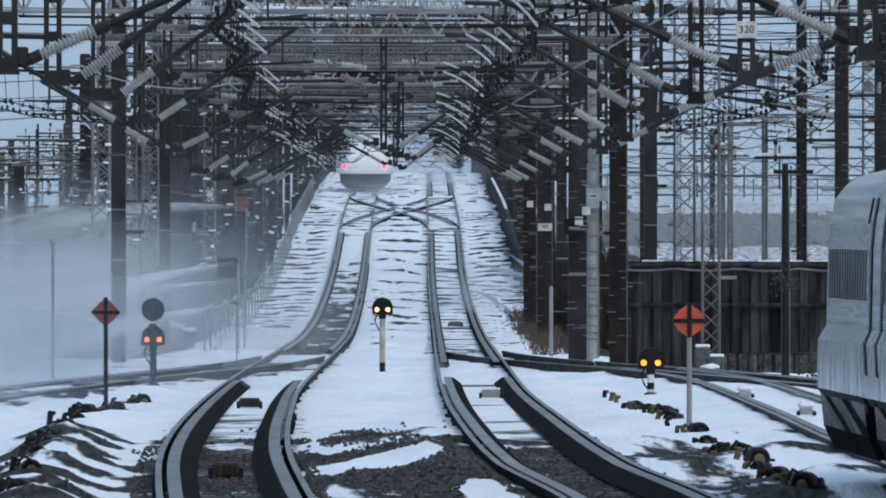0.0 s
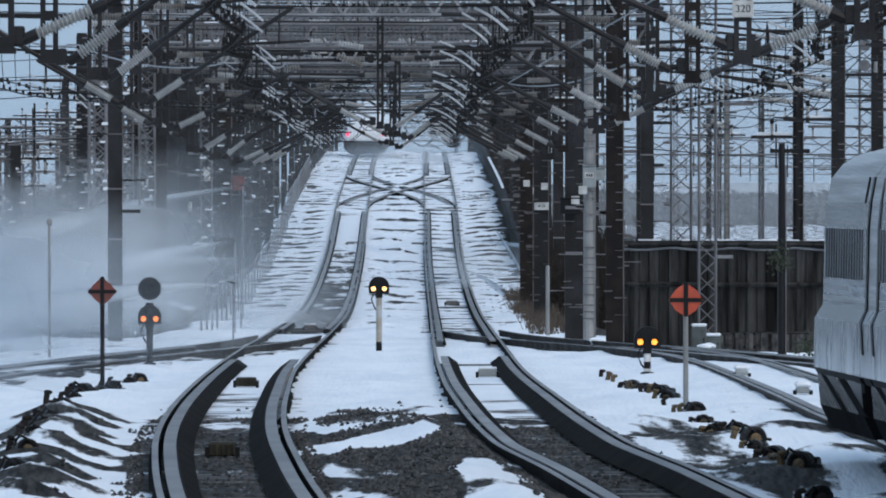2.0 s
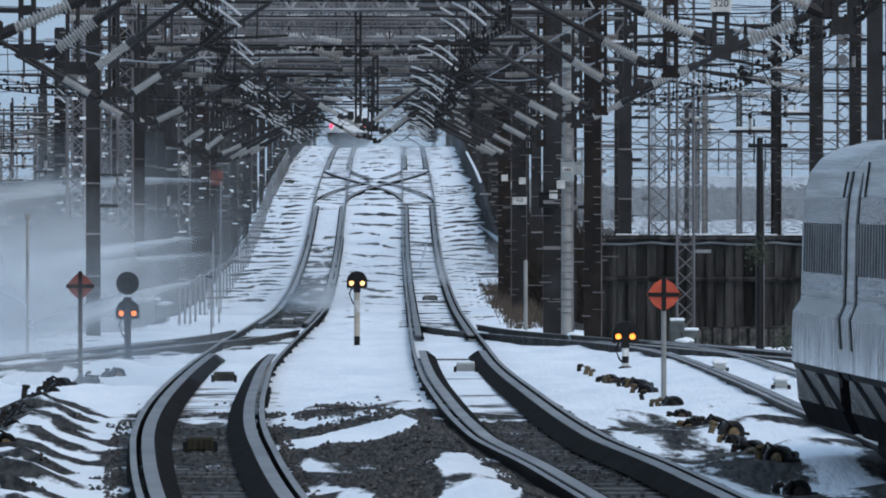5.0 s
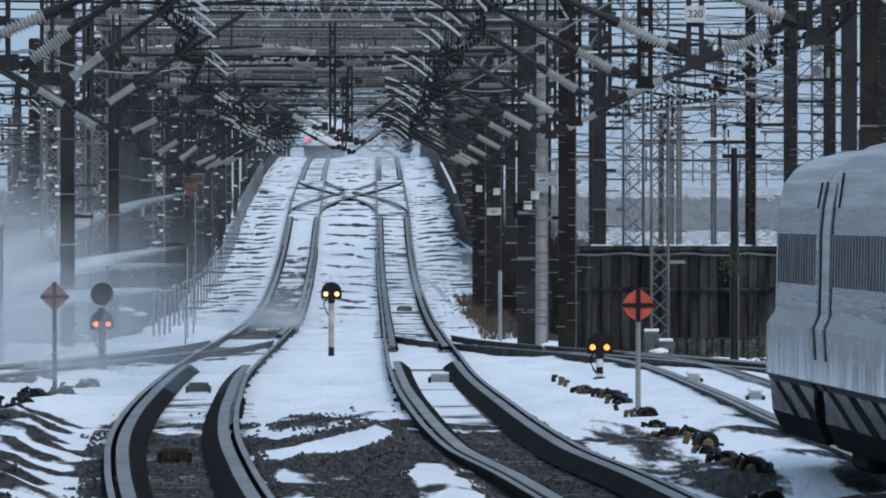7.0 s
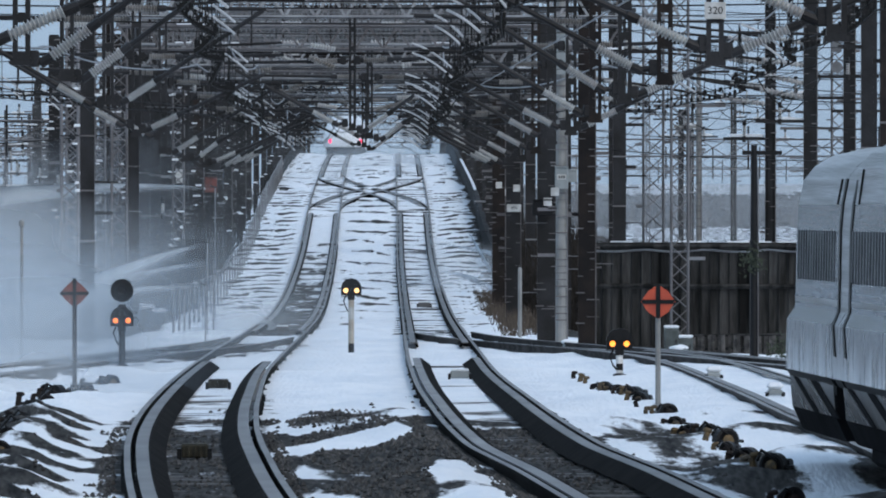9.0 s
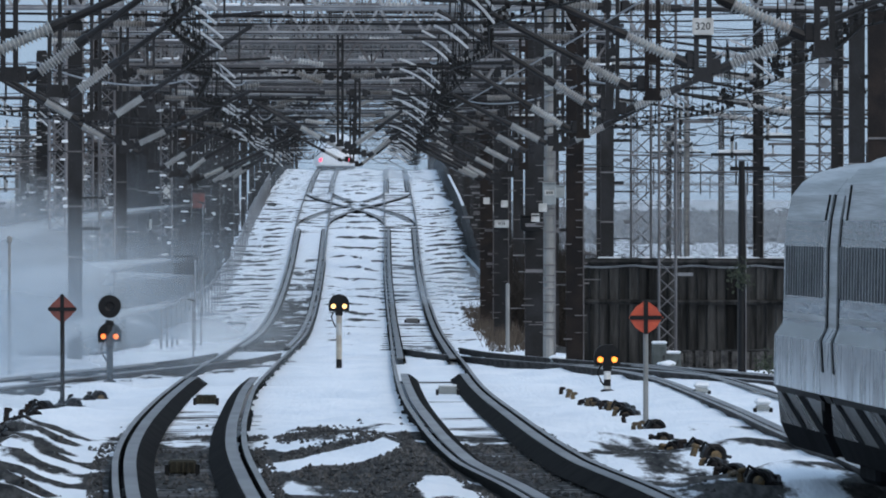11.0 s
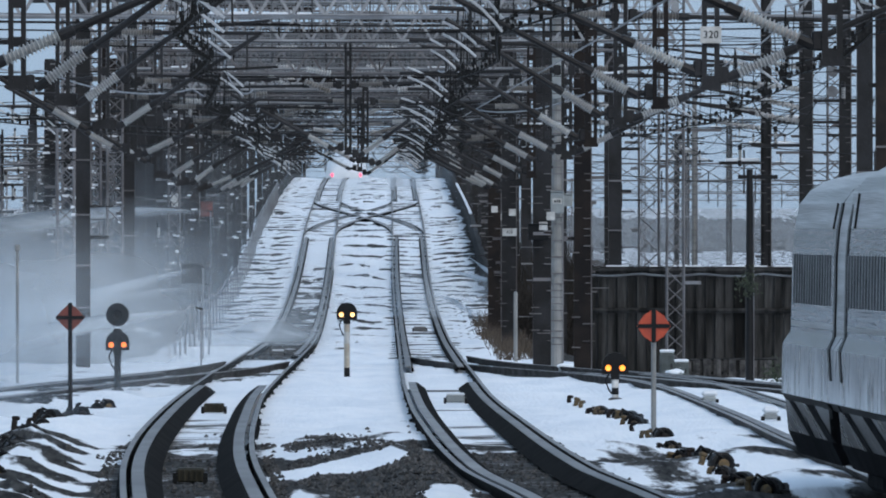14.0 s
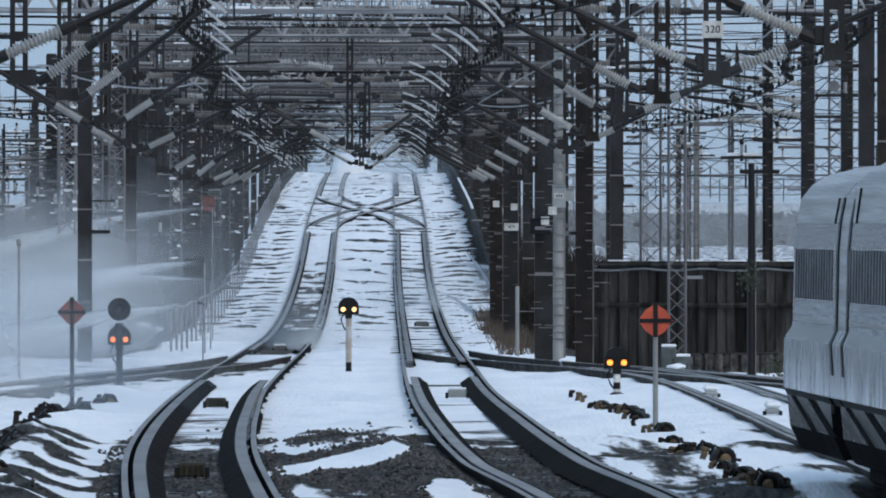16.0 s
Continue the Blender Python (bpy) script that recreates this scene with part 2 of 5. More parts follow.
# ---- the line in plan and profile ----
def smooth(knots):
    """A smooth function through a few (distance, value) stations."""
    ks, vs = [k for k, _ in knots], [v for _, v in knots]
    n = len(ks)
    tan = []
    for i in range(n):
        a, b = max(0, i - 1), min(n - 1, i + 1)
        tan.append((vs[b] - vs[a]) / (ks[b] - ks[a]))

    def value(d):
        if d <= ks[0]:
            return vs[0] + tan[0] * (d - ks[0])
        if d >= ks[-1]:
            return vs[-1] + tan[-1] * (d - ks[-1])
        i = max(j for j in range(n - 1) if ks[j] <= d)
        h = ks[i + 1] - ks[i]
        u = (d - ks[i]) / h
        return ((2 * u ** 3 - 3 * u * u + 1) * vs[i] + (u ** 3 - 2 * u * u + u) * h * tan[i]
                + (3 * u * u - 2 * u ** 3) * vs[i + 1] + (u ** 3 - u * u) * h * tan[i + 1])
    return value


# top of rail; a sag after the station, a crest beyond the crossover
level = smooth([(60, 0.06), (136, 0.04), (153, 0.0), (200, -0.3), (245, -0.68), (282, -0.87), (340, -1.25), (407, -1.6),
                (470, -1.55), (553, -0.89), (650, 0.65), (741, 1.6), (882, 2.78), (930, 3.08), (976, 2.9), (1013, 2.53),
                (1074, 2.1), (1140, 1.1), (1300, -2.0), (1450, -4.3), (1700, -5.6), (2600, -6.2)])
right_line = smooth([(100, 3.0), (136, 1.91), (153, 1.36), (200, 0.92), (245, 0.75), (282, 0.65), (407, 0.47), (553, 0.16),
                     (650, 0.04), (741, -0.09), (882, -0.26), (1100, -0.5)])
left_line = smooth([(100, -1.05), (118, -1.60), (127, -1.86), (136, -2.09), (145, -2.29), (153, -2.45), (165, -2.64), (182, -2.84), (200, -3.0), (245, -3.35), (282, -3.38), (407, -3.5), (553, -3.87),
                    (650, -4.17), (741, -4.44), (866, -4.8), (1000, -4.95), (1100, -4.95)])
right_loop = smooth([(90, 6.7), (120, 6.1), (145, 5.78), (175, 5.62), (205, 5.64), (250, 5.68), (270, 5.25), (285, 4.35), (300, 3.1), (320, 1.6), (340, 0.75), (352, 0.55)])
far_loop = smooth([(150, 10.4), (215, 10.2), (240, 9.0), (262, 6.9), (280, 5.2), (296, 3.6)])
left_loop = smooth([(120, -8.6), (190, -8.5), (235, -8.05), (262, -6.7), (282, -5.2), (300, -4.2), (325, -3.5)])


# ---- mesh helpers ----
def part(name, bm, material, parent=None, label="", smooth_faces=False):
    me = bpy.data.meshes.new(name)
    bm.to_mesh(me)
    bm.free()
    me.materials.append(material)
    if smooth_faces:
        me.polygons.foreach_set("use_smooth", [True] * len(me.polygons))
    ob = new(name, me)
    ob.parent = parent
    if label:
        tagged(ob, label)
    return ob


def share(name, source, parent, m):
    """Another object on the mesh of source."""
    ob = new(name, source.data)
    ob.parent = parent
    ob.matrix_basis = m
    return ob


def thing(name, m, label, category, group="", kind=""):
    ob = new(name)
    ob.empty_display_size = 0.2
    ob.matrix_basis = m
    return tagged(ob, label, category, group, kind)


def box(bm, x, y, z, sx, sy, sz, bevel=0.0, turn=None):
    """A block centred on x, y with its foot at z."""
    m = Matrix.Translation((x, y, z + sz / 2)) @ (turn or Matrix()) @ Matrix.Diagonal((sx, sy, sz, 1))
    vs = [bm.verts.new(m @ Vector((a, b, c))) for a in (-0.5, 0.5) for b in (-0.5, 0.5) for c in (-0.5, 0.5)]
    for f in ((0, 1, 3, 2), (4, 6, 7, 5), (0, 4, 5, 1), (2, 3, 7, 6), (0, 2, 6, 4), (1, 5, 7, 3)):
        bm.faces.new([vs[i] for i in f])
    if bevel:
        es = list({e for v in vs for e in v.link_edges})
        bmesh.ops.bevel(bm, geom=es, offset=bevel, segments=1, affect="EDGES")
    return bm


def rod(bm, a, b, r, sides=6, r2=None):
    """A bar from a to b."""
    a, b = Vector(a), Vector(b)
    q = (b - a).to_track_quat("Z", "Y")
    ring = []
    for p, rr in ((a, r), (b, r if r2 is None else r2)):
        ring.append([bm.verts.new(p + q @ Vector((rr * math.cos(6.28319 * i / sides), rr * math.sin(6.28319 * i / sides), 0))) for i in range(sides)])
    for i in range(sides):
        j = (i + 1) % sides
        bm.faces.new((ring[0][i], ring[0][j], ring[1][j], ring[1][i]))
    bm.faces.new(ring[0][::-1])
    bm.faces.new(ring[1])
    return bm


def chain(bm, pts, r, sides=5):
    """A bent rod through points."""
    pts = [Vector(p) for p in pts]
    rings = []
    for i, p in enumerate(pts):
        d = pts[min(i + 1, len(pts) - 1)] - pts[max(i - 1, 0)]
        q = d.to_track_quat("Z", "Y")
        rings.append([bm.verts.new(p + q @ Vector((r * math.cos(6.28319 * k / sides), r * math.sin(6.28319 * k / sides), 0))) for k in range(sides)])
    for u, v in zip(rings, rings[1:]):
        for k in range(sides):
            j = (k + 1) % sides
            bm.faces.new((u[k], u[j], v[j], v[k]))
    bm.faces.new(rings[0][::-1])
    bm.faces.new(rings[-1])
    return bm


def lathe(bm, profile, m=None, sides=10):
    """Turns (radius, height) pairs round the z axis."""
    m = m or Matrix()
    rings = [[bm.verts.new(m @ Vector((r * math.cos(6.28319 * k / sides), r * math.sin(6.28319 * k / sides), h))) for k in range(sides)] for r, h in profile]
    for u, v in zip(rings, rings[1:]):
        for k in range(sides):
            j = (k + 1) % sides
            bm.faces.new((u[k], u[j], v[j], v[k]))
    bm.faces.new(rings[0][::-1])
    bm.faces.new(rings[-1])
    return bm


def sweep(section, path, zfun, start, stop, step):
    """A section of (offset, height) pairs drawn along a line in plan, as a closed bar."""
    bm = bmesh.new()
    n = max(1, int((stop - start) / step))
    rings = []
    for i in range(n + 1):
        d = start + (stop - start) * i / n
        slope = (path(d + 0.5) - path(d - 0.5))
        k = 1 / math.hypot(1, slope)
        rings.append([bm.verts.new((path(d) + o * k, d - o * slope * k, zfun(d) + h)) for o, h in section])
    m = len(section)
    for u, v in zip(rings, rings[1:]):
        for i in range(m):
            j = (i + 1) % m
            bm.faces.new((u[i], u[j], v[j], v[i]))
    bm.faces.new(rings[0])
    bm.faces.new(rings[-1][::-1])
    bmesh.ops.recalc_face_normals(bm, faces=bm.faces)
    return bm


def lattice(bm, a, b, side, up, w, h, step, t=0.035, warren=False):
    """A square lattice girder from a to b: four chords and zigzag bracing on all sides."""
    a, b, side, up = Vector(a), Vector(b), Vector(side), Vector(up)
    corner = [side * sx * w / 2 + up * sz * h / 2 for sx, sz in ((-1, -1), (1, -1), (1, 1), (-1, 1))]
    for c in corner:
        rod(bm, a + c, b + c, t, 4)
    n = max(2, int((b - a).length / step))
    for f in ((1, 3) if warren else range(4)):
        c0, c1 = corner[f], corner[(f + 1) % 4]
        if warren and f == 3:
            c0, c1 = c1, c0
        for i in range(n):
            p, q = a + (b - a) * (i / n), a + (b - a) * ((i + 1) / n)
            if i % 2:
                rod(bm, p + c0, q + c1, t * (0.75 if warren else 0.6), 3)
            else:
                rod(bm, p + c1, q + c0, t * (0.75 if warren else 0.6), 3)
    return bm


def bend(path):
    return lambda o: (lambda d: path(d) + o)


# ---- ground ----
def ripple(x, d):
    """The phase of the low waves that wind and ploughing left in the snow."""
    return d * 0.27 + 3.0 * noise.noise((x * 0.38, d * 0.006, 7)) + 0.7 * noise.noise((x * 1.0, d * 0.02, 3))


def ground_height(x, d):
    """Snow surface: track bed at sleeper height, mounds between, falling away beside the bank."""
    base = level(d) - 0.17 + 0.07 * max(0.0, min(1.0, (d - 560) / 60))
    bank = max(0.0, min(1.0, (d - 330) / 160))
    lo, hi = left_line(d) - 3.4, right_line(d) + 3.1
    away = max(0.0, lo - x, x - hi)
    fall = min(1.0, away / 5.0)
    deep = -6.0 - min(1.0, max(0.0, (d - 500) / 1500)) * 2.5
    z = base * (1 - fall * bank) + min(base, deep) * fall * bank
    if away > 3 and d < 330:
        z -= min(0.6, (away - 3) * 0.05)
    rails = min(abs(x - left_line(d)), abs(x - right_line(d)))
    if d < 270:
        rails = min(rails, abs(x - right_loop(d)), abs(x - left_loop(d)))
    soft = max(0.0, min(1.0, (rails - 1.0) / 0.8))
    if d < 1200:
        z += soft * 0.13 * noise.noise((x * 0.55, d * 0.10, 1.3)) + soft * 0.03 * noise.noise((x * 2.0, d * 0.6, 4.0))
        inner = left_line(d) + 1 < x < right_line(d) - 1
        z += soft * (0.09 * math.sin(ripple(x, d) * 1.25 - 0.4) if inner else 0.07 * math.sin(ripple(x, d) * 2.6 - 0.4)) * (1 if d > 380 else 0.3)
        z += (1 - soft) * 0.035 * (noise.noise((x * 0.7, d * 0.22, 2.0)) + (0.7 if 215 < d < 350 else 0.0))
    if 95 < d < 300:
        k = max(max(0.0, 1 - max(0.0, abs(x - loop(d)) - 1.2) / 0.7) for loop in (right_loop, left_loop, far_loop))
        z += 0.085 * k * max(0.0, min(1.0, (278 - d) / 20))
    if 262 < d < 350:
        edge = max(right_loop(d), right_line(d)) + 2.0
        z -= 0.3 * max(0.0, min(1.0, (x - edge) / 0.9)) * min(1.0, (d - 262) / 20, (350 - d) / 8)
    near = max(0.0, min(1.0, (215 - d) / 40))
    mid = (left_line(d) + right_line(d)) / 2
    z += near * 0.34 * math.exp(-((x - mid - 0.35) / 0.8) ** 2) * (0.5 + 1.1 * noise.noise((x * 0.8, d * 0.07, 9)))
    hump = math.exp(-((x - left_line(d) + 2.05) / 0.55) ** 2)
    z += near * hump * (0.26 + 0.05 * math.sin(left_drift(x, d)) + 0.10 * noise.noise((x * 2.2, d * 0.5, 8)))
    z += near * 0.12 * math.sin(d * 0.30 - x * 1.2) * math.exp(-((x - right_line(d) - 2.4) / 1.0) ** 4)
    return z


def left_drift(x, d):
    """Phase of the low drifts on the hump beside the left line."""
    return d * 1.0 + 1.2 * noise.noise((x * 0.9, d * 0.08, 6)) + 0.5 * math.sin(x * 3)


def bare_and_shade(x, d):
    """How dark the ground is: snow gone by the platform end, along the rails and on the bank's sides, plus painted
    ripple shade.
    """
    mid = (left_line(d) + right_line(d)) / 2
    v = 0.0
    if d < 215:
        k = max(0.0, min(1.0, (212 - d) / 36))
        v = max(v, k * (0.60 + 0.14 * max(0.0, min(1.0, (168 - d) / 15)) + 0.20 * math.sin(d * 0.5 - 2.4 * (x - mid) + 2.0 * noise.noise((x, d * 0.1, 5)) + 1.0)) * math.exp(-((x - mid - 0.25) / 1.2) ** 4))
        v = max(v, k * (0.40 + 0.20 * math.sin(left_drift(x, d) + 0.9) + 0.22 * noise.noise((x * 2.5, d * 0.3, 12))) * math.exp(-((x - left_line(d) + 2.0) / 1.1) ** 4))
        v = max(v, k * 0.53 * math.exp(-((x - right_line(d) - 2.0) / 1.0) ** 4))
        v = max(v, k * (0.36 + 0.20 * math.sin(d * 0.35 + 1.2 * x)) * math.exp(-((x - 5.0) / 1.6) ** 4))
        # below the coach one dark tone paints both bare ballast and the coach's shadow
        if d < 160:
            v = max(v, 0.64 * max(0.0, min(1.0, (156 - d) / 6)) * math.exp(-((x - right_loop(d)) / 1.5) ** 4))
        if -1.7 < x < 0.0:
            v -= 0.6 * math.exp(-((d - 154 - (x + 1.27) * 11.2 - 2.0 * math.sin(x * 4)) / 4.5) ** 2)
        if 0.2 < x < 0.8:
            v -= 0.5 * max(0.0, min(1.0, (146 - d + 2 * math.sin(x * 5)) / 3))
    if 205 < d < 320 and x < left_loop(d) + 1.4:
        v = max(v, (0.46 if x > left_loop(d) - 1.4 else 0.36) * min(1.0, (d - 205) / 15))
    r = min(abs(x - left_line(d)), abs(x - right_line(d)))
    if 235 < d < 345:
        r = min(r, abs(x - right_loop(d)) if x > 0 else 9, abs(x - left_loop(d)) if x < 0 else 9)
    if r < 1.05:
        v = max(v, 0.32 + 0.30 * max(0.0, min(1.0, (192 - d) / 30)) + 0.08 * math.sin(d * 0.6 + 2 * noise.noise((x, d * 0.15, 3))) if d < 205 else 0.16 if d < 345 else (0.34 + 0.20 * max(0.0, min(1.0, (600 - d) / 140)) if r < 0.7 else 0.34) if x < -1 and d < 640 else 0.36 + 0.14 * math.sin(d * 0.8 + x))
    elif d > 350:
        inner = left_line(d) + 1 < x < right_line(d) - 1
        w = ripple(x, d) * (1.25 if inner else 2.6)
        # shade of the snow ripples painted in the ballast tone, with sparse bare ground
        v = max(v, (0.53 if inner else 0.58) * (0.6 + 0.4 * min(1.0, (d - 350) / 120)) * max(0.0, math.sin(w + 0.9)) ** (2.5 if inner else 2.0), 0.46 * max(0.0, math.sin(w * 1.73 + 2.0 * noise.noise((x * 0.8, d * 0.05, 6)))) ** 6)
    away = max(0.0, left_line(d) - 3.2 - x, x - right_line(d) - 2.3)
    if d > 350 and away > 0:
        v = max(v, min(0.6, 0.2 + away * 0.6) if away < 7 else 0.46)
    return v


def make_ground():
    bm = bmesh.new()
    lay = bm.verts.layers.float.new("bare")
    ds, d = [], 60.0
    while d < 1200:
        ds.append(d)
        d += 0.5 if 120 < d < 250 else 0.9 if d < 700 else 3.0
    ds += [1250, 1350, 1500, 1800, 2200, 2800, 3600, 4700]
    xs = [-900, -300, -120, -60, -35, -25, -18, -14, -12] + [-11 + 0.24 * i for i in range(92)] + [11.3, 12.5, 14, 18, 25, 35, 60, 120, 300, 900]
    grid = []
    for d in ds:
        row = []
        for x in xs:
            v = bm.verts.new((x, d, ground_height(x, min(d, 2600))))
            v[lay] = bare_and_shade(x, d)
            row.append(v)
        grid.append(row)
    for u, v in zip(grid, grid[1:]):
        for i in range(len(xs) - 1):
            bm.faces.new((u[i], u[i + 1], v[i + 1], v[i]))
    ob = part("ground", bm, GROUND, smooth_faces=True)
    tagged(ob, "snow-covered track bed with patches of bare dark ballast and painted ripple shade", "ground", kind="structure")
    bm = bmesh.new()
    box(bm, 0, 20, -1.3, 80, 81, 1.2)
    tagged(part("ground_behind", bm, SNOW), "snowy ground under the platform end", "ground", kind="structure")


make_ground()

# ---- tracks ----
HEAD = [(-0.036, 0), (0.036, 0), (0.036, -0.04), (0.012, -0.05), (0.012, -0.14), (0.07, -0.16), (0.07, -0.174), (-0.07, -0.174), (-0.07, -0.16), (-0.012, -0.14), (-0.012, -0.05), (-0.036, -0.04)]
CAP = [(-0.034, 0.004), (0.034, 0.004), (0.036, -0.004), (-0.036, -0.004)]


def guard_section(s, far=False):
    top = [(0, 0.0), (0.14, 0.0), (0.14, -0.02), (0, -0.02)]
    # added sloping strip, near-black in place of the shade inside the guard
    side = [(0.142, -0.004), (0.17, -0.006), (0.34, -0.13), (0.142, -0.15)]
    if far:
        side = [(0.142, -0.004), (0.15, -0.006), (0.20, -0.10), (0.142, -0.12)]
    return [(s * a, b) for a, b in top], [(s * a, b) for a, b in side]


def make_track(label, path, start, stop, guards=(), step=1.5, sides=True, web=WEB):
    t = thing("railway_track", Matrix(), label, "railway track", "tracks", "structure")
    for s in (-1, 1):
        line = bend(path)(s * 0.7535)
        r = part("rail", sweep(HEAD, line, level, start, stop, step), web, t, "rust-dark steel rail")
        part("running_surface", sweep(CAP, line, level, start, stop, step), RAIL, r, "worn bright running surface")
        for a, b in guards:
            top, side = guard_section(-s, a > 300)
            line2 = bend(path)(s * 0.66)
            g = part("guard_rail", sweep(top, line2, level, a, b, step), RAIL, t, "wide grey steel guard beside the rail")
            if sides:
                part("guard_side", sweep(side, line2, level, a, b, step), WEB, g, "dark strip inside the guard, standing in for shade")
    return t


track_r = make_track("standard-gauge track with guard rails curving to the platform", right_line, 70, 1100, [(70, 268), (305, 632), (772, 1000)])
track_l = make_track("standard-gauge track with guard rails curving past the signal", left_line, 70, 1100, [(70, 262), (345, 632), (772, 1000)])
track_rl = make_track("loop track on which the white coach stands", right_loop, 92, 340, [(92, 285)], step=1.0, sides=False, web=DULLWEB)
track_fl = make_track("outer siding track half under snow", far_loop, 150, 292, [(150, 288)], step=1.0, sides=False, web=DULLWEB)
track_ll = make_track("loop track joining beside the shunting signal", left_loop, 120, 322, [(120, 290)], step=1.0, sides=False, web=DULLWEB)


def cross(a, b, d0, d1):
    """A crossover between two tracks, an S-shaped line."""
    def line(d):
        u = max(0.0, min(1.0, (d - d0) / (d1 - d0)))
        u = u * u * (3 - 2 * u) * 0.85 + u * 0.15
        return a(d) * (1 - u) + b(d) * u
    return line


make_track("scissors crossover track in the snow", cross(left_line, right_line, 640, 765), 640, 765, [(655, 750)], sides=False)
make_track("scissors crossover track in the snow", cross(right_line, left_line, 640, 765), 640, 765, [(655, 750)], sides=False)


def make_sleepers(track, path, start, count, far_stop):
    bm = bmesh.new()
    box(bm, 0, 0, -0.19, 1.95, 0.26, 0.19, 0.02)
    first = part("sleeper", bm, CONC, track, "wet concrete sleeper")
    first.matrix_basis = Matrix.Translation((path(start), start, level(start) - 0.180))
    for i in range(1, count):
        d = start + 0.6 * i
        share("sleeper", first, track, Matrix.Translation((path(d), d, level(d) - 0.180 + 0.012 * math.sin(i * 2.3))))
    bm = bmesh.new()
    d = start + 0.6 * count
    while d < far_stop:
        lift = 0.07 * noise.noise((d * 0.16, 1.0 + path(d), 0)) + 0.05 * math.sin(d * 0.55)
        box(bm, path(d) + 0.1 * noise.noise((d * 1.3, 5, 0)), d, level(d) - (0.40 if d < 620 else 0.335) + lift, 1.4 + 0.5 * noise.noise((d * 1.7, 3, 0)), 0.26, 0.18)
        d += 0.6
    tagged(part("sleepers_beyond", bm, CONC, track, "far sleepers half sunk in snow"), kind="stuff")


# ---- masts, gantries and overhead line ----
def insulator_profile(length, r, sheds):
    prof = [(0.05, -0.12), (0.05, 0.0)]
    for i in range(sheds):
        h = length * (i + 0.15) / sheds
        st = length / sheds
        prof += [(r * 0.60, h), (r, h + st * 0.34), (r * 0.97, h + st * 0.44), (r * 0.60, h + st * 0.60)]
    return prof + [(0.05, length), (0.05, length + 0.12)]


def make_insulator(name, parent, a, b, r=0.10, sheds=11, mats=(PORC, STEEL)):
    a, b = Vector(a), Vector(b)
    bm = bmesh.new()
    m = Matrix.Translation(a) @ (b - a).to_track_quat("Z", "Y").to_matrix().to_4x4()
    ln = (b - a).length
    lathe(bm, insulator_profile(ln, r, sheds)[1:-1], m, 12)
    ins = part(name, bm, mats[0], parent, "ribbed grey porcelain insulator")
    bm = bmesh.new()
    lathe(bm, [(0.045, -0.16), (0.06, -0.14), (0.06, 0.01), (0.04, 0.02)], m, 8)
    part("end_cap", bm, mats[1], ins, "dark iron end fitting")
    bm = bmesh.new()
    lathe(bm, [(0.04, ln - 0.02), (0.06, ln - 0.01), (0.06, ln + 0.14), (0.045, ln + 0.16)], m, 8)
    part("end_cap", bm, mats[1], ins, "dark iron end fitting")
    return ins


def make_cantilever(hand, kind):
    """A hinged bracket: rising tube on a short insulator, level top tube, steady arms. Base at the post, reaching 2.6 m to the hand side."""
    c = thing("cantilever", Matrix(), "overhead line bracket with ribbed insulators and thin pull-off arms", "overhead bracket", "cantilevers along the line")
    h = hand
    root, low, run, lift = ((0.28, 0.0, 0.47, 0.32), (0.30, 0.05, 0.45, 0.36), (0.25, 0.10, 0.56, 0.26))[kind] if h > 0 else ((0.26, 0.17, 0.60, 0.26), (0.36, 0.16, 0.47, 0.27), (0.30, 0.12, 0.54, 0.30))[kind]
    a, b = Vector((h * root, 0, low)), Vector((h * (root + run), 0, low + lift))
    make_insulator("insulator", c, a, b, 0.076, 14)
    make_insulator("insulator", c, (h * 0.2, 0, 1.62), (h * 0.78, 0, 1.62), 0.078, 12, (PORC_AGED, STEEL))
    d = (b - a).normalized()
    top = b + d * ((2.65 - root - run) / abs(d.x))
    top.z = min(top.z, 1.62)
    bm = bmesh.new()
    rod(bm, b + d * 0.08, top, 0.042, 8)
    rod(bm, (h * 0.08, 0, low - 0.03), a - d * 0.1, 0.045, 6)
    part("rising_tube", bm, STEEL, c, "dark steel tube")
    bm = bmesh.new()
    rod(bm, (h * 0.86, 0, 1.62), (h * (2.7 + 0.2 * kind), 0, 1.64), 0.036, 8)
    part("top_tube", bm, STEEL, c)
    bm = bmesh.new()
    rod(bm, (h * 1.6, 0.03, 0.96 + 0.04 * kind), (h * 3.0, 0.03, 1.05), 0.026, 6)
    part("register_tube", bm, STEEL, c)
    bm = bmesh.new()
    rod(bm, (h * 2.45, 0.05, 0.98), (h * 2.45, 0.05, 1.62), 0.018, 5)
    part("drop_brace", bm, STEEL, c)
    bow = (0.30, 0.14, 0.22)[kind]
    for k, dz in enumerate((0.0, 0.12)):
        bm = bmesh.new()
        far = (3.0, 2.85, 3.1)[kind] if h < 0 else (1.6, 1.45, 1.7)[kind]
        chain(bm, [(h * (far + (2.4 - far) * u), 0.1 + 0.12 * k, 1.0 + dz * 1.4 - 0.18 * u - bow * u * u) for u in (0, 0.2, 0.4, 0.6, 0.8, 1.0)], 0.018, 5)
        part("steady_arm", bm, ALU, c, "pale curved aluminium steady arm")
    for z in (low - 0.12, 1.52):
        bm = bmesh.new()
        box(bm, h * 0.07, 0, z, 0.14, 0.12, 0.2, 0.02)
        part("hinge", bm, STEEL, c)
    return c


CANT = {(h, k): make_cantilever(h, k) for h in (1, -1) for k in range(3)}
used = set()


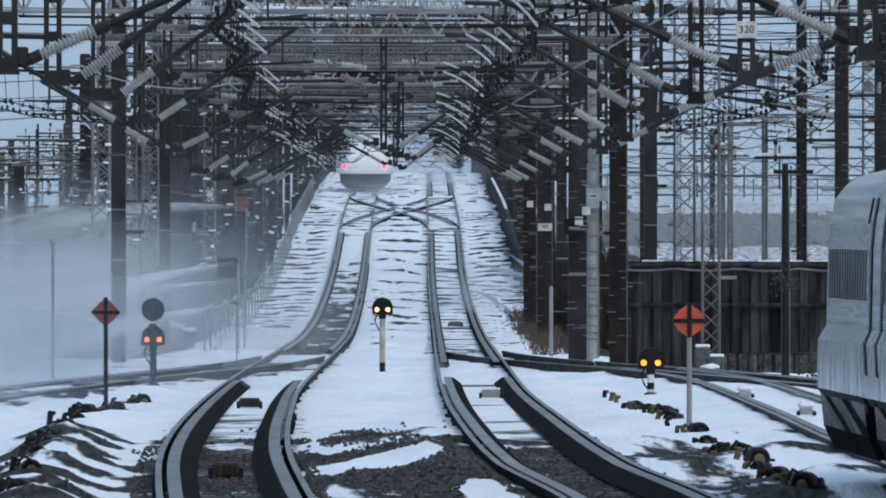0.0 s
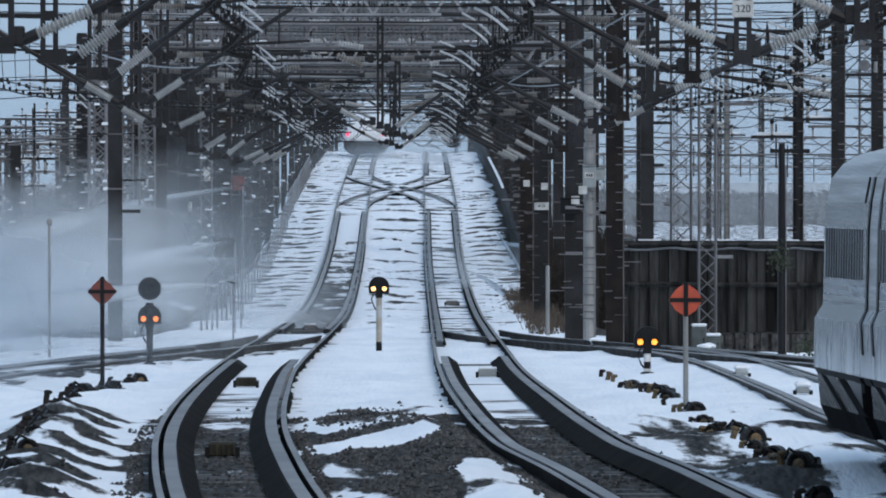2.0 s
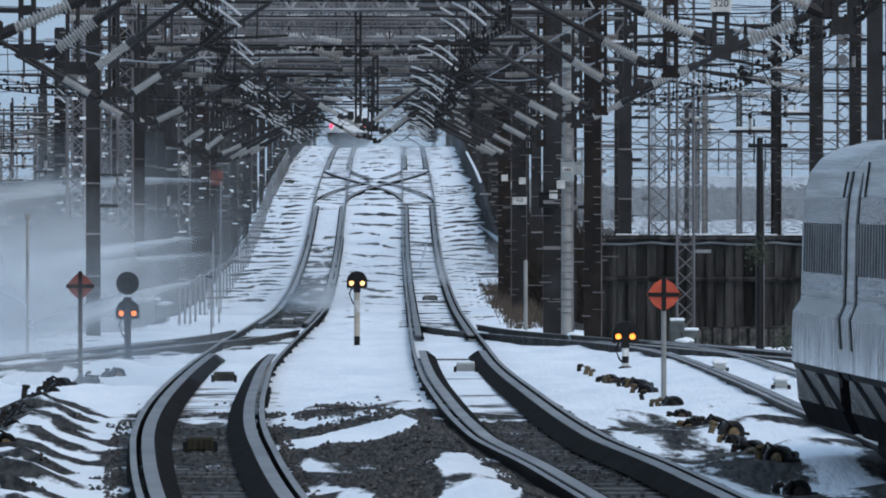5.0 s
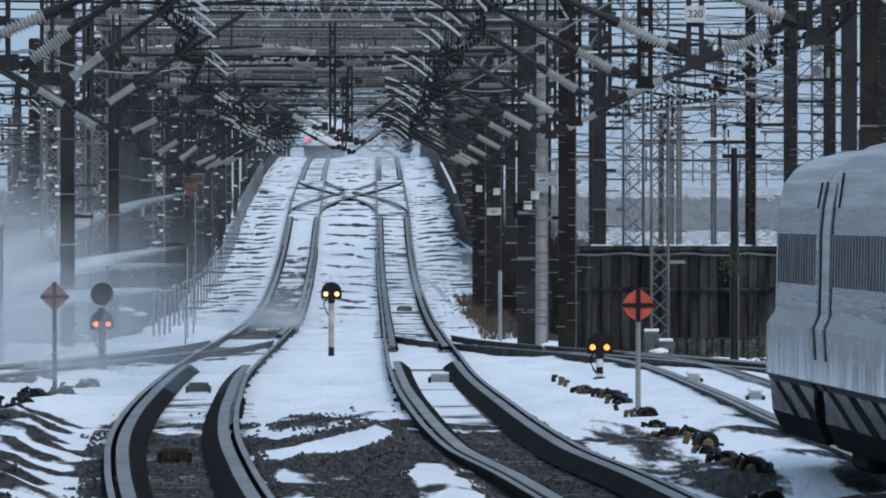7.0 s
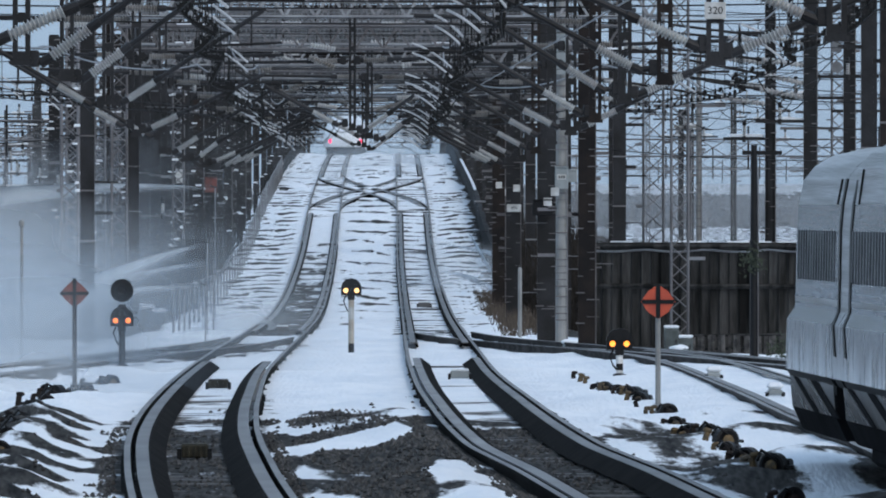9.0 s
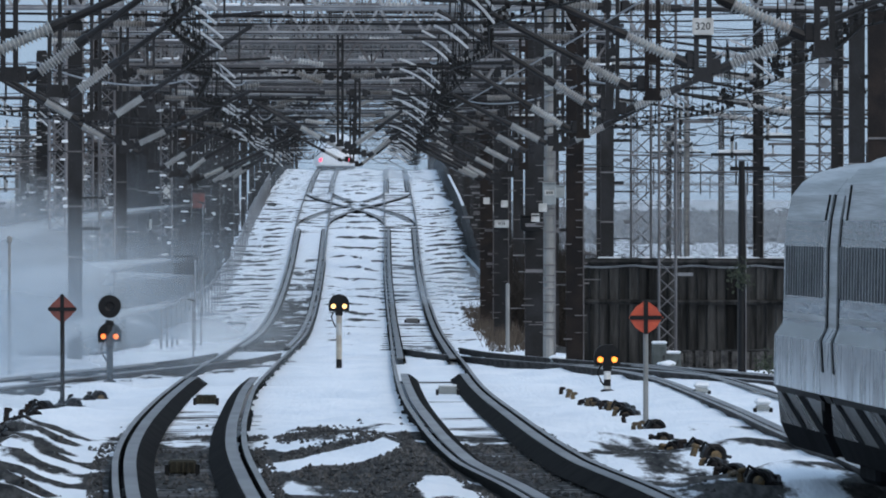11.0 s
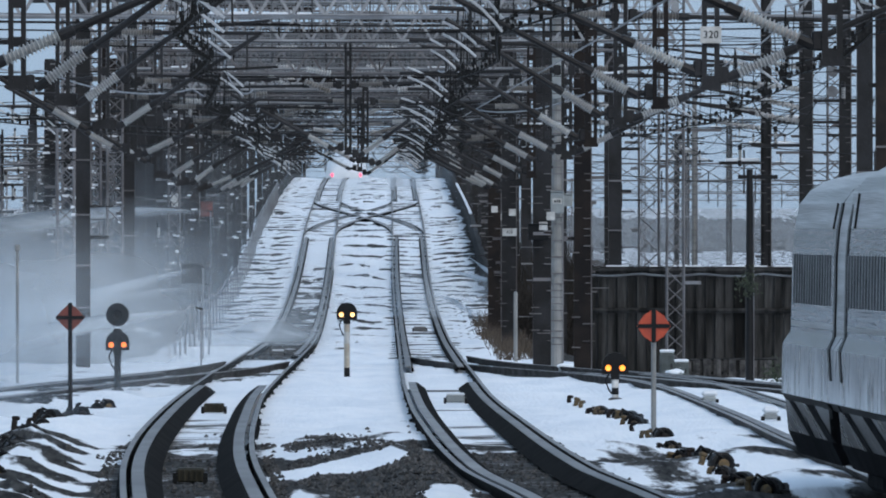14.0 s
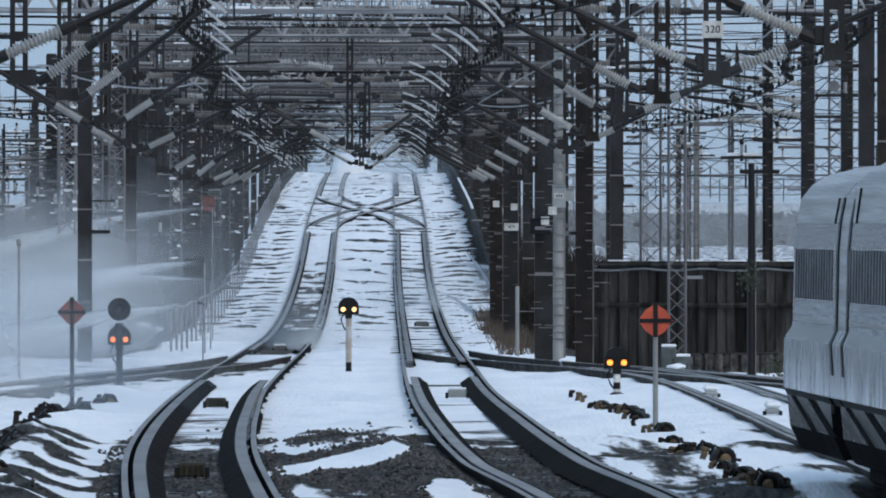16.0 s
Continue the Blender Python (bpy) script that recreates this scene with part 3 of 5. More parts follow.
def put_cantilever(hand, m, kind=0):
    """A bracket of one of three patterns, swung a little on its hinge."""
    swing = 5.0 * math.sin(m.translation.y * 1.7 + m.translation.x)
    m = m @ Matrix.Rotation(radians(swing), 4, "Z") @ Matrix.Rotation(radians(0.35 * swing), 4, "Y")
    key = (hand, kind % 3)
    if key not in used:
        used.add(key)
        CANT[key].matrix_basis = m
        return CANT[key]
    return copy_thing(CANT[key], m)


def slotted_post(bm, x, y, z0, z1, w=0.2):
    """A hanging post of two channels with batten plates between them."""
    for s in (-1, 1):
        box(bm, x + s * (w / 2 - 0.03), y, z0, 0.06, 0.16, z1 - z0)
    z = z0
    while z < z1 - 0.1:
        box(bm, x, y, z, w - 0.02, 0.14, 0.12)
        z += 0.46
    box(bm, x, y, z0 - 0.05, w + 0.04, 0.2, 0.06)


def make_gantry(d, x0, x1, beam, hang, material=BEAM, mast=0.34, label=""):
    """A portal over the tracks: two masts, lattice beam, hanging posts."""
    z = level(d)
    g = thing("gantry", Matrix.Translation((0, d, z)), label or "dark steel portal with a lattice beam over the tracks", "gantry", "gantries over the line")
    for x in (x0, x1):
        foot = ground_height(x, d) - z
        bm = bmesh.new()
        if d == 322 and x > 0 or d == 356 and x < 0:
            lattice(bm, (x, 0, foot), (x, 0, beam + 0.9), (1, 0, 0), (0, 1, 0), 0.40, 0.40, 0.36, 0.03)
            part("mast", bm, LATT, g, "weathered lattice mast")
            continue
        for sx in (-1, 1):
            box(bm, x + sx * mast * 0.38, 0, foot, mast * 0.24, mast, beam + 0.9 - foot)
        hh = foot + 0.3
        while hh < beam:
            box(bm, x, -mast * 0.45, hh, mast * 0.9, 0.03, 0.09)
            hh += 0.5
        box(bm, x, -mast * 0.45, foot, mast * 0.7, 0.02, beam - foot)
        part("mast", bm, STEEL if (int(d) % 13) else RUST, g, "tall dark riveted steel mast")
        bm = bmesh.new()
        box(bm, 0, 0, 0, mast * 1.08, 0.03, 0.04)
        first = None
        for hh in (1.4, 2.4, 3.6, 4.9):
            m = Matrix.Translation((x, -mast * 0.55, foot + hh))
            if first is None:
                first = part("mast_band", bm, LATT, g, "thin pale clamp")
                first.matrix_basis = m
            else:
                share("mast_band", first, g, m)
    bm = bmesh.new()
    lattice(bm, (x0, 0, beam), (x1, 0, beam), (0, 1, 0), (0, 0, 1), 0.55, 0.60, 0.36, 0.045, True)
    part("beam", bm, material, g, "lattice beam of grey steel")
    if d > 280:
        # upper feeder beam on short stub posts, with upright insulators and a screen of mesh
        top = beam + (1.35 if int(d) % 4 else 2.0)
        bm = bmesh.new()
        lattice(bm, (x0, 0.4, top), (x1, 0.4, top), (0, 1, 0), (0, 0, 1), 0.4, 0.45, 0.30, 0.04, True)
        for x in (x0, x1):
            box(bm, x, 0.3, beam + 0.3, 0.18, 0.18, top - beam)
        part("feeder_beam", bm, material, g, "upper lattice feeder beam")
        bm = bmesh.new()
        n = int((x1 - x0) / 0.14)
        for i in range(n + 1):
            x = x0 + (x1 - x0) * i / n
            box(bm, x, 0.45, beam + 0.3, 0.018, 0.02, top - beam - 0.5)
        for i in range(5):
            box(bm, (x0 + x1) / 2, 0.45, beam + 0.35 + (top - beam - 0.55) * i / 5, x1 - x0, 0.02, 0.02)
        part("mesh_screen", bm, GALV, g, "pale wire mesh screen between the beams")
        for i in range(5):
            x = x0 + (x1 - x0) * (i + 0.5) / 5
            bm = bmesh.new()
            lathe(bm, insulator_profile(0.55, 0.1, 6)[1:-1], Matrix.Translation((x + 0.3, 0, beam + 0.35)) @ Matrix.Rotation(radians(90), 4, "Y"), 8)
            part("insulator", bm, PORC, g, "grey level insulator")
    if d > 300:
        flake = random.Random(int(d) + 7)
        for k in range(3):
            bm = bmesh.new()
            ln = flake.uniform(0.5, 1.6)
            box(bm, x0 + 1 + (x1 - x0 - 2) * flake.random(), -0.27, beam + 0.34, ln, 0.1, flake.uniform(0.03, 0.07), 0.012)
            part("snow_cap", bm, SNOW, g, "strip of snow on the beam")
    if d > 220:
        # cross-span wires and tubes between the masts
        dice = random.Random(int(d))
        for k in range(2):
            zz = beam - 0.75 - 0.62 * k + dice.uniform(-0.2, 0.2)
            a, b = x0 + dice.uniform(0.0, 1.5), x1 - dice.uniform(0.0, 1.5)
            bm = bmesh.new()
            chain(bm, [(a + (b - a) * u / 8, 0.2, zz - 0.12 * 4 * u / 8 * (1 - u / 8)) for u in range(9)], dice.choice((0.010, 0.014, 0.02)), 4)
            part("span_wire", bm, dice.choice((WIRE, GALV, STEEL)), g)
        for x in (x0, x1):
            bm = bmesh.new()
            for k in range(9):
                zz = dice.uniform(1.0, beam)
                ln = dice.uniform(0.12, 0.55) * dice.choice((-1, 1))
                box(bm, x + ln / 2 + (mast / 2 if ln > 0 else -mast / 2), -0.05, zz, abs(ln), 0.05, dice.choice((0.03, 0.04, 0.08)))
            tagged(part("bracket_stub", bm, dice.choice((STEEL, GALV)), g, "short brackets and clamps"), kind="stuff")
    if 280 < d < 620:
        # feeder pipes, switch rods and hung cables between the beams
        dice = random.Random(int(d) + 50)
        for k in range(5):
            zz = beam + dice.uniform(-0.5, 3.2)
            a = x0 + dice.uniform(0.0, 0.5) * (x1 - x0)
            b = a + dice.uniform(0.25, 0.5) * (x1 - x0)
            bm = bmesh.new()
            rod(bm, (a, 0.55, zz), (b, 0.55, zz + dice.uniform(-0.12, 0.12)), dice.choice((0.03, 0.045, 0.06)), 6)
            for q in (a + 0.1, b - 0.1):
                rod(bm, (q, 0.55, min(zz, beam)), (q, 0.55, max(zz, beam)), 0.02, 4)
            part("feeder_pipe", bm, dice.choice((STEEL, BEAM, LATT, RUST)), g, "dark feeder pipe on hangers")
        for k in range(2):
            bm = bmesh.new()
            zz, a = beam - dice.uniform(0.4, 2.2), x0 + dice.uniform(0.05, 0.9) * (x1 - x0)
            ln = dice.uniform(0.8, 2.2)
            chain(bm, [(a + ln * u / 8, 0.3, zz - dice.uniform(0.9, 1.1) * 0.7 * math.sin(math.pi * u / 8)) for u in range(9)], 0.013, 4)
            part("slack_cable", bm, WIRE, g)
        for k in range(3):
            bm = bmesh.new()
            a = x0 + dice.uniform(0.1, 0.85) * (x1 - x0)
            lathe(bm, insulator_profile(0.6, 0.08, 9)[1:-1], Matrix.Translation((a, 0.2, beam - dice.uniform(0.3, 1.8))) @ Matrix.Rotation(radians(dice.uniform(60, 120)), 4, "Y"), 8)
            part("insulator", bm, dice.choice((PORC, PORC_AGED)), g, "grey strain insulator")
    for x in hang:
        bm = bmesh.new()
        middle = abs(x - (left_line(d) + right_line(d)) / 2) < 0.5
        slotted_post(bm, x, 0, 4.4 + (LIFT.get(d, 0.0) if x < left_line(d) else 0.0) if not middle else 4.95 if d < 340 else 5.0, beam - 0.3, 0.17 if middle else 0.21)
        part("hanging_post", bm, RUST if x > 0 and d in (182, 232, 322) else STEEL, g, "slotted hanging post")
    return g


left_mast = smooth([(280, -11.5), (305, -9.6), (322, -7.7), (392, -8.05), (512, -8.3), (650, -8.7), (862, -9.4), (1400, -10.5)])
right_mast = smooth([(280, 11.0), (300, 8.6), (322, 6.36), (356, 5.45), (392, 5.05), (430, 4.25), (470, 3.7), (512, 3.45), (602, 3.3), (862, 3.1), (1400, 3.0)])
STATIONS = [136, 161, 182, 198, 206, 232, 240, 260, 290, 322, 356, 392, 411, 430, 450, 470, 491, 512, 534, 556, 579, 602, 650, 675, 700, 752, 806, 862, 905, 950, 1000, 1052, 1108, 1168, 1232, 1300, 1372]
LIFT = {136: -0.14, 198: 0.24, 240: 0.40, 290: 0.15}     # how the left brackets sit above or below their usual height
LEFT_ONLY, RIGHT_ONLY = (198, 240), (182, 206, 232, 260)     # portals that carry brackets for one line
for i, d in enumerate(STATIONS):
    xl, xr, xm = left_line(d) - (2.28 if d == 136 else 2.05 if d < 250 else 2.5), right_line(d) + 2.35, (left_line(d) + right_line(d)) / 2
    hang = ([] if d in RIGHT_ONLY else [xl]) + ([] if d in LEFT_ONLY else [xr])
    if d in (322, 356, 470, 602):
        xm += 0.34 if d == 356 else 0.0
        hang.append(xm)
    x0, x1 = (left_loop(d) - 3.4, right_loop(d) + 3.6) if d < 270 else (left_mast(d), right_mast(d))
    beam = 7.9 if d < 340 else 7.6
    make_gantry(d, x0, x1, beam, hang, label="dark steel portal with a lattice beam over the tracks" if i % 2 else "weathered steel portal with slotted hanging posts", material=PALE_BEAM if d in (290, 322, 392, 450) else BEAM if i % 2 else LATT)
    z = level(d) + 4.45
    if xl in hang:
        put_cantilever(1, Matrix.Translation((xl + 0.07, d, z + LIFT.get(d, 0.0))), 2 if d == 136 else 0 if d < 170 else i)
    if xr in hang:
        put_cantilever(-1, Matrix.Translation((xr - 0.07, d, z)), 0 if d < 170 else 1 + i % 2)
    if d in (161, 206, 260):
        put_cantilever(1, Matrix.Translation((xr + 0.07, d, z)), 2)
    if d in (240, 290, 322):
        put_cantilever(-1, Matrix.Translation((xl - 0.07, d, z + 0.2)), 1)
    if xm in hang:
        put_cantilever(1, Matrix.Translation((xm + 0.1, d - 0.3, level(d) + 4.95)), i)
        put_cantilever(-1, Matrix.Translation((xm - 0.1, d - 0.3, level(d) + 4.95)), i + 1)


def make_wires(path, start, stop, label):
    w = thing("overhead_wire", Matrix(), label, "overhead wire", "overhead wires")
    spans = [start] + [s for s in STATIONS if start < s < stop] + [stop]
    contact, carrier = [], []
    for k, (a, b) in enumerate(zip(spans, spans[1:])):
        for j in range(10):
            u = j / 10
            d = a + (b - a) * u
            zig = 0.18 * (1 - 2 * u) * (1 if k % 2 else -1)
            sag = 4 * u * (1 - u)
            contact.append((path(d) + zig, d, level(d) + 5.0 - 0.03 * sag))
            carrier.append((path(d) + zig * 0.6, d, level(d) + 6.05 - 0.5 * sag * min(1.0, ((b - a) / 42) ** 2)))
    bm = bmesh.new()
    chain(bm, contact, 0.013, 4)
    part("contact_wire", bm, WIRE, w)
    bm = bmesh.new()
    chain(bm, [(x, y, z + 0.16) for x, y, z in contact], 0.010, 4)
    part("auxiliary_wire", bm, WIRE, w)
    bm = bmesh.new()
    chain(bm, carrier, 0.017, 4)
    part("carrier_wire", bm, GALV, w, "pale stranded carrier wire")
    bm = bmesh.new()
    for i in range(0, len(contact), 2):
        rod(bm, contact[i], carrier[i], 0.008, 3)
    for i in range(len(contact)):
        x, y, z = contact[i]
        if y > 330:
            break
        box(bm, x, y, z - 0.01, 0.045, 0.06, 0.08)
        box(bm, x + 0.05 * math.sin(i * 2.1), y + 1.0, z + 0.12, 0.05, 0.06, 0.07)
    tagged(part("dropper", bm, WIRE, w, "droppers and dark clips"), kind="stuff")
    return w


make_wires(left_line, 130, 900, "pair of dark overhead wires with droppers and clips")
make_wires(right_line, 130, 900, "pair of dark overhead wires with droppers and clips")
make_wires(right_loop, 110, 330, "dark overhead wire above the loop")
make_wires(left_loop, 130, 320, "dark overhead wire above the loop")


def single_mast(x, d, foot, top, w, style, arms=(), label=""):
    """A free mast beside the line: steel column, lattice tower, round concrete pole or timber pole."""
    kinds = {"steel": (STEEL, "dark steel mast with clamps and climbing irons"), "rust": (RUST, "rust-brown steel mast with clamps"),
             "lattice": (LATT, "pale weathered lattice mast"), "concrete": (POLE, "round grey concrete pole"), "timber": (BLACK, "dark timber pole with a short crossarm")}
    m, text = kinds[style]
    t = thing("mast", Matrix.Translation((x, d, foot)), label or text, "mast", "masts beside the line")
    h = top - foot
    bm = bmesh.new()
    if style == "lattice":
        lattice(bm, (0, 0, 0), (0, 0, h), (1, 0, 0), (0, 1, 0), w, w, w * 0.9, 0.035)
    elif style == "concrete" or style == "timber":
        lathe(bm, [(w * 0.55, 0), (w * 0.5, h * 0.5), (w * 0.42, h)], None, 12)
    else:
        for s in (-1, 1):
            box(bm, s * w * 0.38, 0, 0, w * 0.24, w, h)
        box(bm, 0, -w * 0.45, 0, w * 0.7, 0.03, h)
        z = 0.4
        while z < h:
            box(bm, 0, -w * 0.4, z, w * 0.9, 0.03, 0.07)
            z += 0.42
    part("column", bm, m, t)
    bm = bmesh.new()
    z = 0.8
    rnd = random.Random(int(x * 31 + d))
    while z < h - 0.3:
        if style == "concrete":
            box(bm, 0, -w * 0.56, z, w * 1.05, 0.03, 0.03)
        elif style in ("steel", "rust"):
            side = rnd.choice((-1, 1))
            box(bm, side * w * 0.38, -w * 0.56, z, w * rnd.uniform(0.3, 0.75), 0.03, rnd.choice((0.015, 0.02, 0.03)))
        z += rnd.choice((0.16, 0.25, 0.4))
    rod(bm, (w * 0.54, -w * 0.4, 0.2), (w * 0.54, -w * 0.4, h * 0.9), 0.016, 5)
    if style != "timber":
        for k in range(int(h * 1.6)):
            ln = rnd.uniform(0.08, 0.45) * rnd.choice((-1, 1))
            box(bm, ln / 2 + (w / 2 if ln > 0 else -w / 2), -0.03, rnd.uniform(0.1, 1.0) * h, abs(ln), 0.05, rnd.choice((0.025, 0.04, 0.08)))
    part("climbing_iron", bm, LATT, t, "thin pale clamps and a cable")
    if x < -6:
        bm = bmesh.new()
        for k in range(9):
            box(bm, rnd.uniform(-0.6, 0.6) * w, -w * 0.6, rnd.uniform(0.25, 0.9) * h, rnd.uniform(0.1, 0.3), 0.08, rnd.uniform(0.04, 0.09))
        tagged(part("snow_fleck", bm, SNOW, t, "small clots of snow on the fittings"), kind="stuff")
    for az, ln in arms:
        bm = bmesh.new()
        box(bm, ln / 2, 0, az - foot, abs(ln), 0.09, 0.09)
        part("crossarm", bm, m, t)
        if style != "timber" and int(x * 7 + d + az * 3) % 3:
            bm = bmesh.new()
            box(bm, ln * rnd.uniform(0.3, 0.6), 0, az - foot + 0.09, abs(ln) * rnd.uniform(0.3, 0.75), 0.1, rnd.uniform(0.04, 0.1), 0.015)
            part("snow_cap", bm, SNOW, t, "snow lying on the crossarm")
        if style == "timber":
            continue
        make_insulator("insulator", t, (ln * 0.55, -0.02, az - foot + 0.1), (ln * 0.55, -0.02, az - foot + 0.45), 0.07, 5)
    return t


def strain_arms(mast, foot, w, seed):
    """Grey strain insulators beside a mast, each holding a dark stay that runs away from it."""
    rs = random.Random(int(seed * 10))
    for z in (4.75, 5.2, 5.85, 6.4):
        z += rs.uniform(-0.15, 0.15) - foot
        drop = rs.uniform(0.05, 0.35)
        a = (-w / 2, -0.1, z)
        b = (-w / 2 - rs.uniform(1.0, 1.4), -0.1, z + drop)
        make_insulator("strain_insulator", mast, a, b, 0.10, 9)
        ln = rs.uniform(1.6, 3.2)
        bm = bmesh.new()
        rod(bm, b, (b[0] - ln, -0.1, b[2] + drop * ln * 0.7), 0.045, 6)
        part("stay_rod", bm, STEEL, mast, "dark stay rod")
        loop = [(b[0] + u * (ln * 0.7), -0.12, b[2] - 0.8 * math.sin(math.pi * (0.15 + 0.85 * u))) for u in (0, 0.1, 0.25, 0.45, 0.65, 0.85, 1.0)]
        bm = bmesh.new()
        chain(bm, loop, 0.014, 5)
        part("jumper_wire", bm, WIRE, mast, "slack dark jumper wire")


# masts on the siding side: x, distance, foot, top, width, style
for x, d, top, w, style, arms in (
        (3.30, 330, 6.5, 0.50, "steel", [(4.1, 1.2), (5.2, -1.4)]), (3.62, 328, 9.0, 0.27, "concrete", [(5.0, 1.0)]),
        (4.15, 322, 9.5, 0.40, "rust", [(4.4, -1.6), (5.6, 1.7)]), 
        (2.95, 395, 9.5, 0.42, "steel", [(4.0, 1.0)]), (2.75, 430, 9.5, 0.40, "rust", [(5.0, 1.0)]), 
        (7.3, 410, 8.0, 0.60, "lattice", [(4.6, 2.2), (5.7, -2.2)]), (10.7, 405, 8.6, 0.30, "steel", [(4.9, 1.4), (3.6, -1.4)]),
        (11.6, 395, 9.0, 0.38, "steel", [(5.4, 2.0), (4.1, -1.6)]), (9.2, 435, 6.4, 0.17, "concrete", [(4.0, -0.8)]), (12.9, 400, 9.0, 0.34, "steel", [(4.8, -2.0)]),
        (3.2, 500, 9.6, 0.42, "steel", [(5.5, 1.2)]), (3.6, 560, 9.6, 0.40, "steel", [(6, 1.2)]),
        (7.0, 470, 8.2, 0.36, "steel", [(4.6, 1.4), (5.4, -1.4)]), (14.5, 460, 8.5, 0.5, "lattice", [(5.0, 2.0), (4.0, -2.0)]), (15.5, 430, 9.0, 0.36, "steel", [(4.5, -2.2)])):
    foot = ground_height(x, d) - 0.1
    mast = single_mast(x, d, foot, top, w, style, arms)
    if x in (11.6, 10.7, 7.3):
        strain_arms(mast, foot, w, x)
    if x == 12.9:
        for z in (5.75, 6.35):
            bm = bmesh.new()
            lathe(bm, [(0.05, -0.09), (0.07, -0.05), (0.13, -0.03), (0.17, -0.06), (0.15, 0.0), (0.17, 0.05), (0.05, 0.05)], Matrix.Translation((-w / 2 - 0.2, -0.12, z - foot)) @ Matrix.Rotation(radians(90), 4, "X"), 20)
            rod(bm, (-w / 2 - 0.2, -0.12, z - foot), (-w / 2 + 0.05, -0.12, z - foot), 0.04, 6)
            part("tension_wheel", bm, GALV, mast, "grey tensioning wheel")
single_mast(7.57, 300, ground_height(7.57, 300), 3.42, 0.17, "timber", [(3.20, 0.62), (3.20, -0.26)])
# masts on the spray side
for x, d, top, w, style, arms in (
        (-8.75, 347, 9.0, 0.42, "lattice", [(5.0, -1.5)]), (-7.6, 440, 9.2, 0.36, "steel", [(5.0, 1.0)]), (-9.2, 400, 9.0, 0.3, "lattice", [(4.0, 1.4), (5, -1.4)]),
        (-7.8, 620, 9.6, 0.42, "steel", [(6.0, 1.0)]), (-9.0, 470, 8.8, 0.38, "rust", [(4.8, -1.6)]), (-11.0, 440, 8.5, 0.4, "lattice", [(4.4, 1.6)])):
    single_mast(x, d, ground_height(x, d) - 0.1, top, w, style, arms)

rnd = random.Random(4)
# the crowded mast rows seen through the mist
for k in range(20):
    d = 430 + 15 * k
    x = -7.4 - (k * 0.618 % 1.0) * 6.0
    if d > 560:
        x *= d / 560
    single_mast(x, d, ground_height(x, d) - 0.1, rnd.uniform(6.5, 9.5), rnd.uniform(0.32, 0.55), rnd.choice(("steel", "steel", "rust", "lattice")), [(rnd.uniform(3.5, 5.5), 1.3), (rnd.uniform(1.0, 3.0), -0.9), (rnd.uniform(0.0, 2.0), 0.8)])
# rows of masts in the yards on both sides
for k in range(46):
    d = rnd.uniform(520, 1150)
    side = -1 if k % 5 < 4 else 1
    x = side * rnd.uniform(9.5, 17) * d / 520 * (1.0 if side < 0 else 0.9)
    top = rnd.uniform(3.0, 6.5) if side < 0 else rnd.uniform(4.5, 8)
    single_mast(x, d, ground_height(x, d) - 0.1, top, rnd.uniform(0.16, 0.30) if side > 0 else rnd.uniform(0.25, 0.42), rnd.choice(("steel", "lattice", "steel", "steel")), [(top - 0.6, 1.6), (top - 0.6, -1.6), (top - 1.7, 1.2)])


def yard_portal(x0, x1, d, beam, label):
    g = thing("yard_portal", Matrix.Translation((0, d, 0)), label, "gantry", "portals over the yards")
    for x in (x0, x1):
        f = ground_height(x, d) - 0.1
        bm = bmesh.new()
        lattice(bm, (x, 0, f), (x, 0, beam + 0.5), (1, 0, 0), (0, 1, 0), 0.45, 0.45, 0.5, 0.035)
        part("mast", bm, LATT, g)
    bm = bmesh.new()
    lattice(bm, (x0, 0, beam), (x1, 0, beam), (0, 1, 0), (0, 0, 1), 0.5, 0.7, 1.1, 0.035)
    part("beam", bm, LATT, g)
    n = int((x1 - x0) / 2.4)
    for i in range(1, n):
        x = x0 + (x1 - x0) * i / n
        bm = bmesh.new()
        rod(bm, (x, 0, beam - 0.9), (x, 0, beam + 0.9), 0.04, 5)
        part("hanger", bm, STEEL, g)
    return g


for x0, x1, d, beam in ((8.5, 22, 560, 3.4), (9, 30, 760, 2.6), (12, 40, 1080, 1.6),
                        (-24, -9.5, 480, 4.0), (-26, -10, 590, 3.9), (-30, -11, 700, 3.6), (-36, -12, 860, 3.4), (-44, -14, 1040, 2.8)):
    yard_portal(x0, x1, d, beam, "far lattice portal over the yard tracks")


def yard_wire(pts, r, label):
    w = thing("feeder_wire", Matrix(), label, "overhead wire", "feeder wires")
    bm = bmesh.new()
    for a, b, sag in pts:
        a, b = Vector(a), Vector(b)
        chain(bm, [a + (b - a) * u / 8 - Vector((0, 0, sag * 4 * u / 8 * (1 - u / 8))) for u in range(9)], r, 4)
    part("wire", bm, WIRE, w)
    return w


for k in range(14):
    z = 3.7 + 0.35 * k + rnd.uniform(-0.2, 0.2)
    d = rnd.uniform(330, 460)
    yard_wire([((3 + rnd.uniform(0, 2), d, z), (20, d + 60, z + rnd.uniform(-0.8, 0.8)), rnd.uniform(0.1, 0.7))], 0.014, "thin dark feeder wire slung between masts")
for k in range(22):
    x = rnd.uniform(4.5, 13)
    d = rnd.uniform(330, 440)
    z = rnd.uniform(3.9, 7.2)
    run = [((x, d, z), (x + rnd.uniform(1.2, 4.5), d + rnd.uniform(-12, 25), z + rnd.uniform(-0.7, 0.7)), rnd.uniform(0.15, 0.9))]
    if k == 12:
        continue
    yard_wire(run, 0.012, "thin dark wire hanging in a loop between masts")
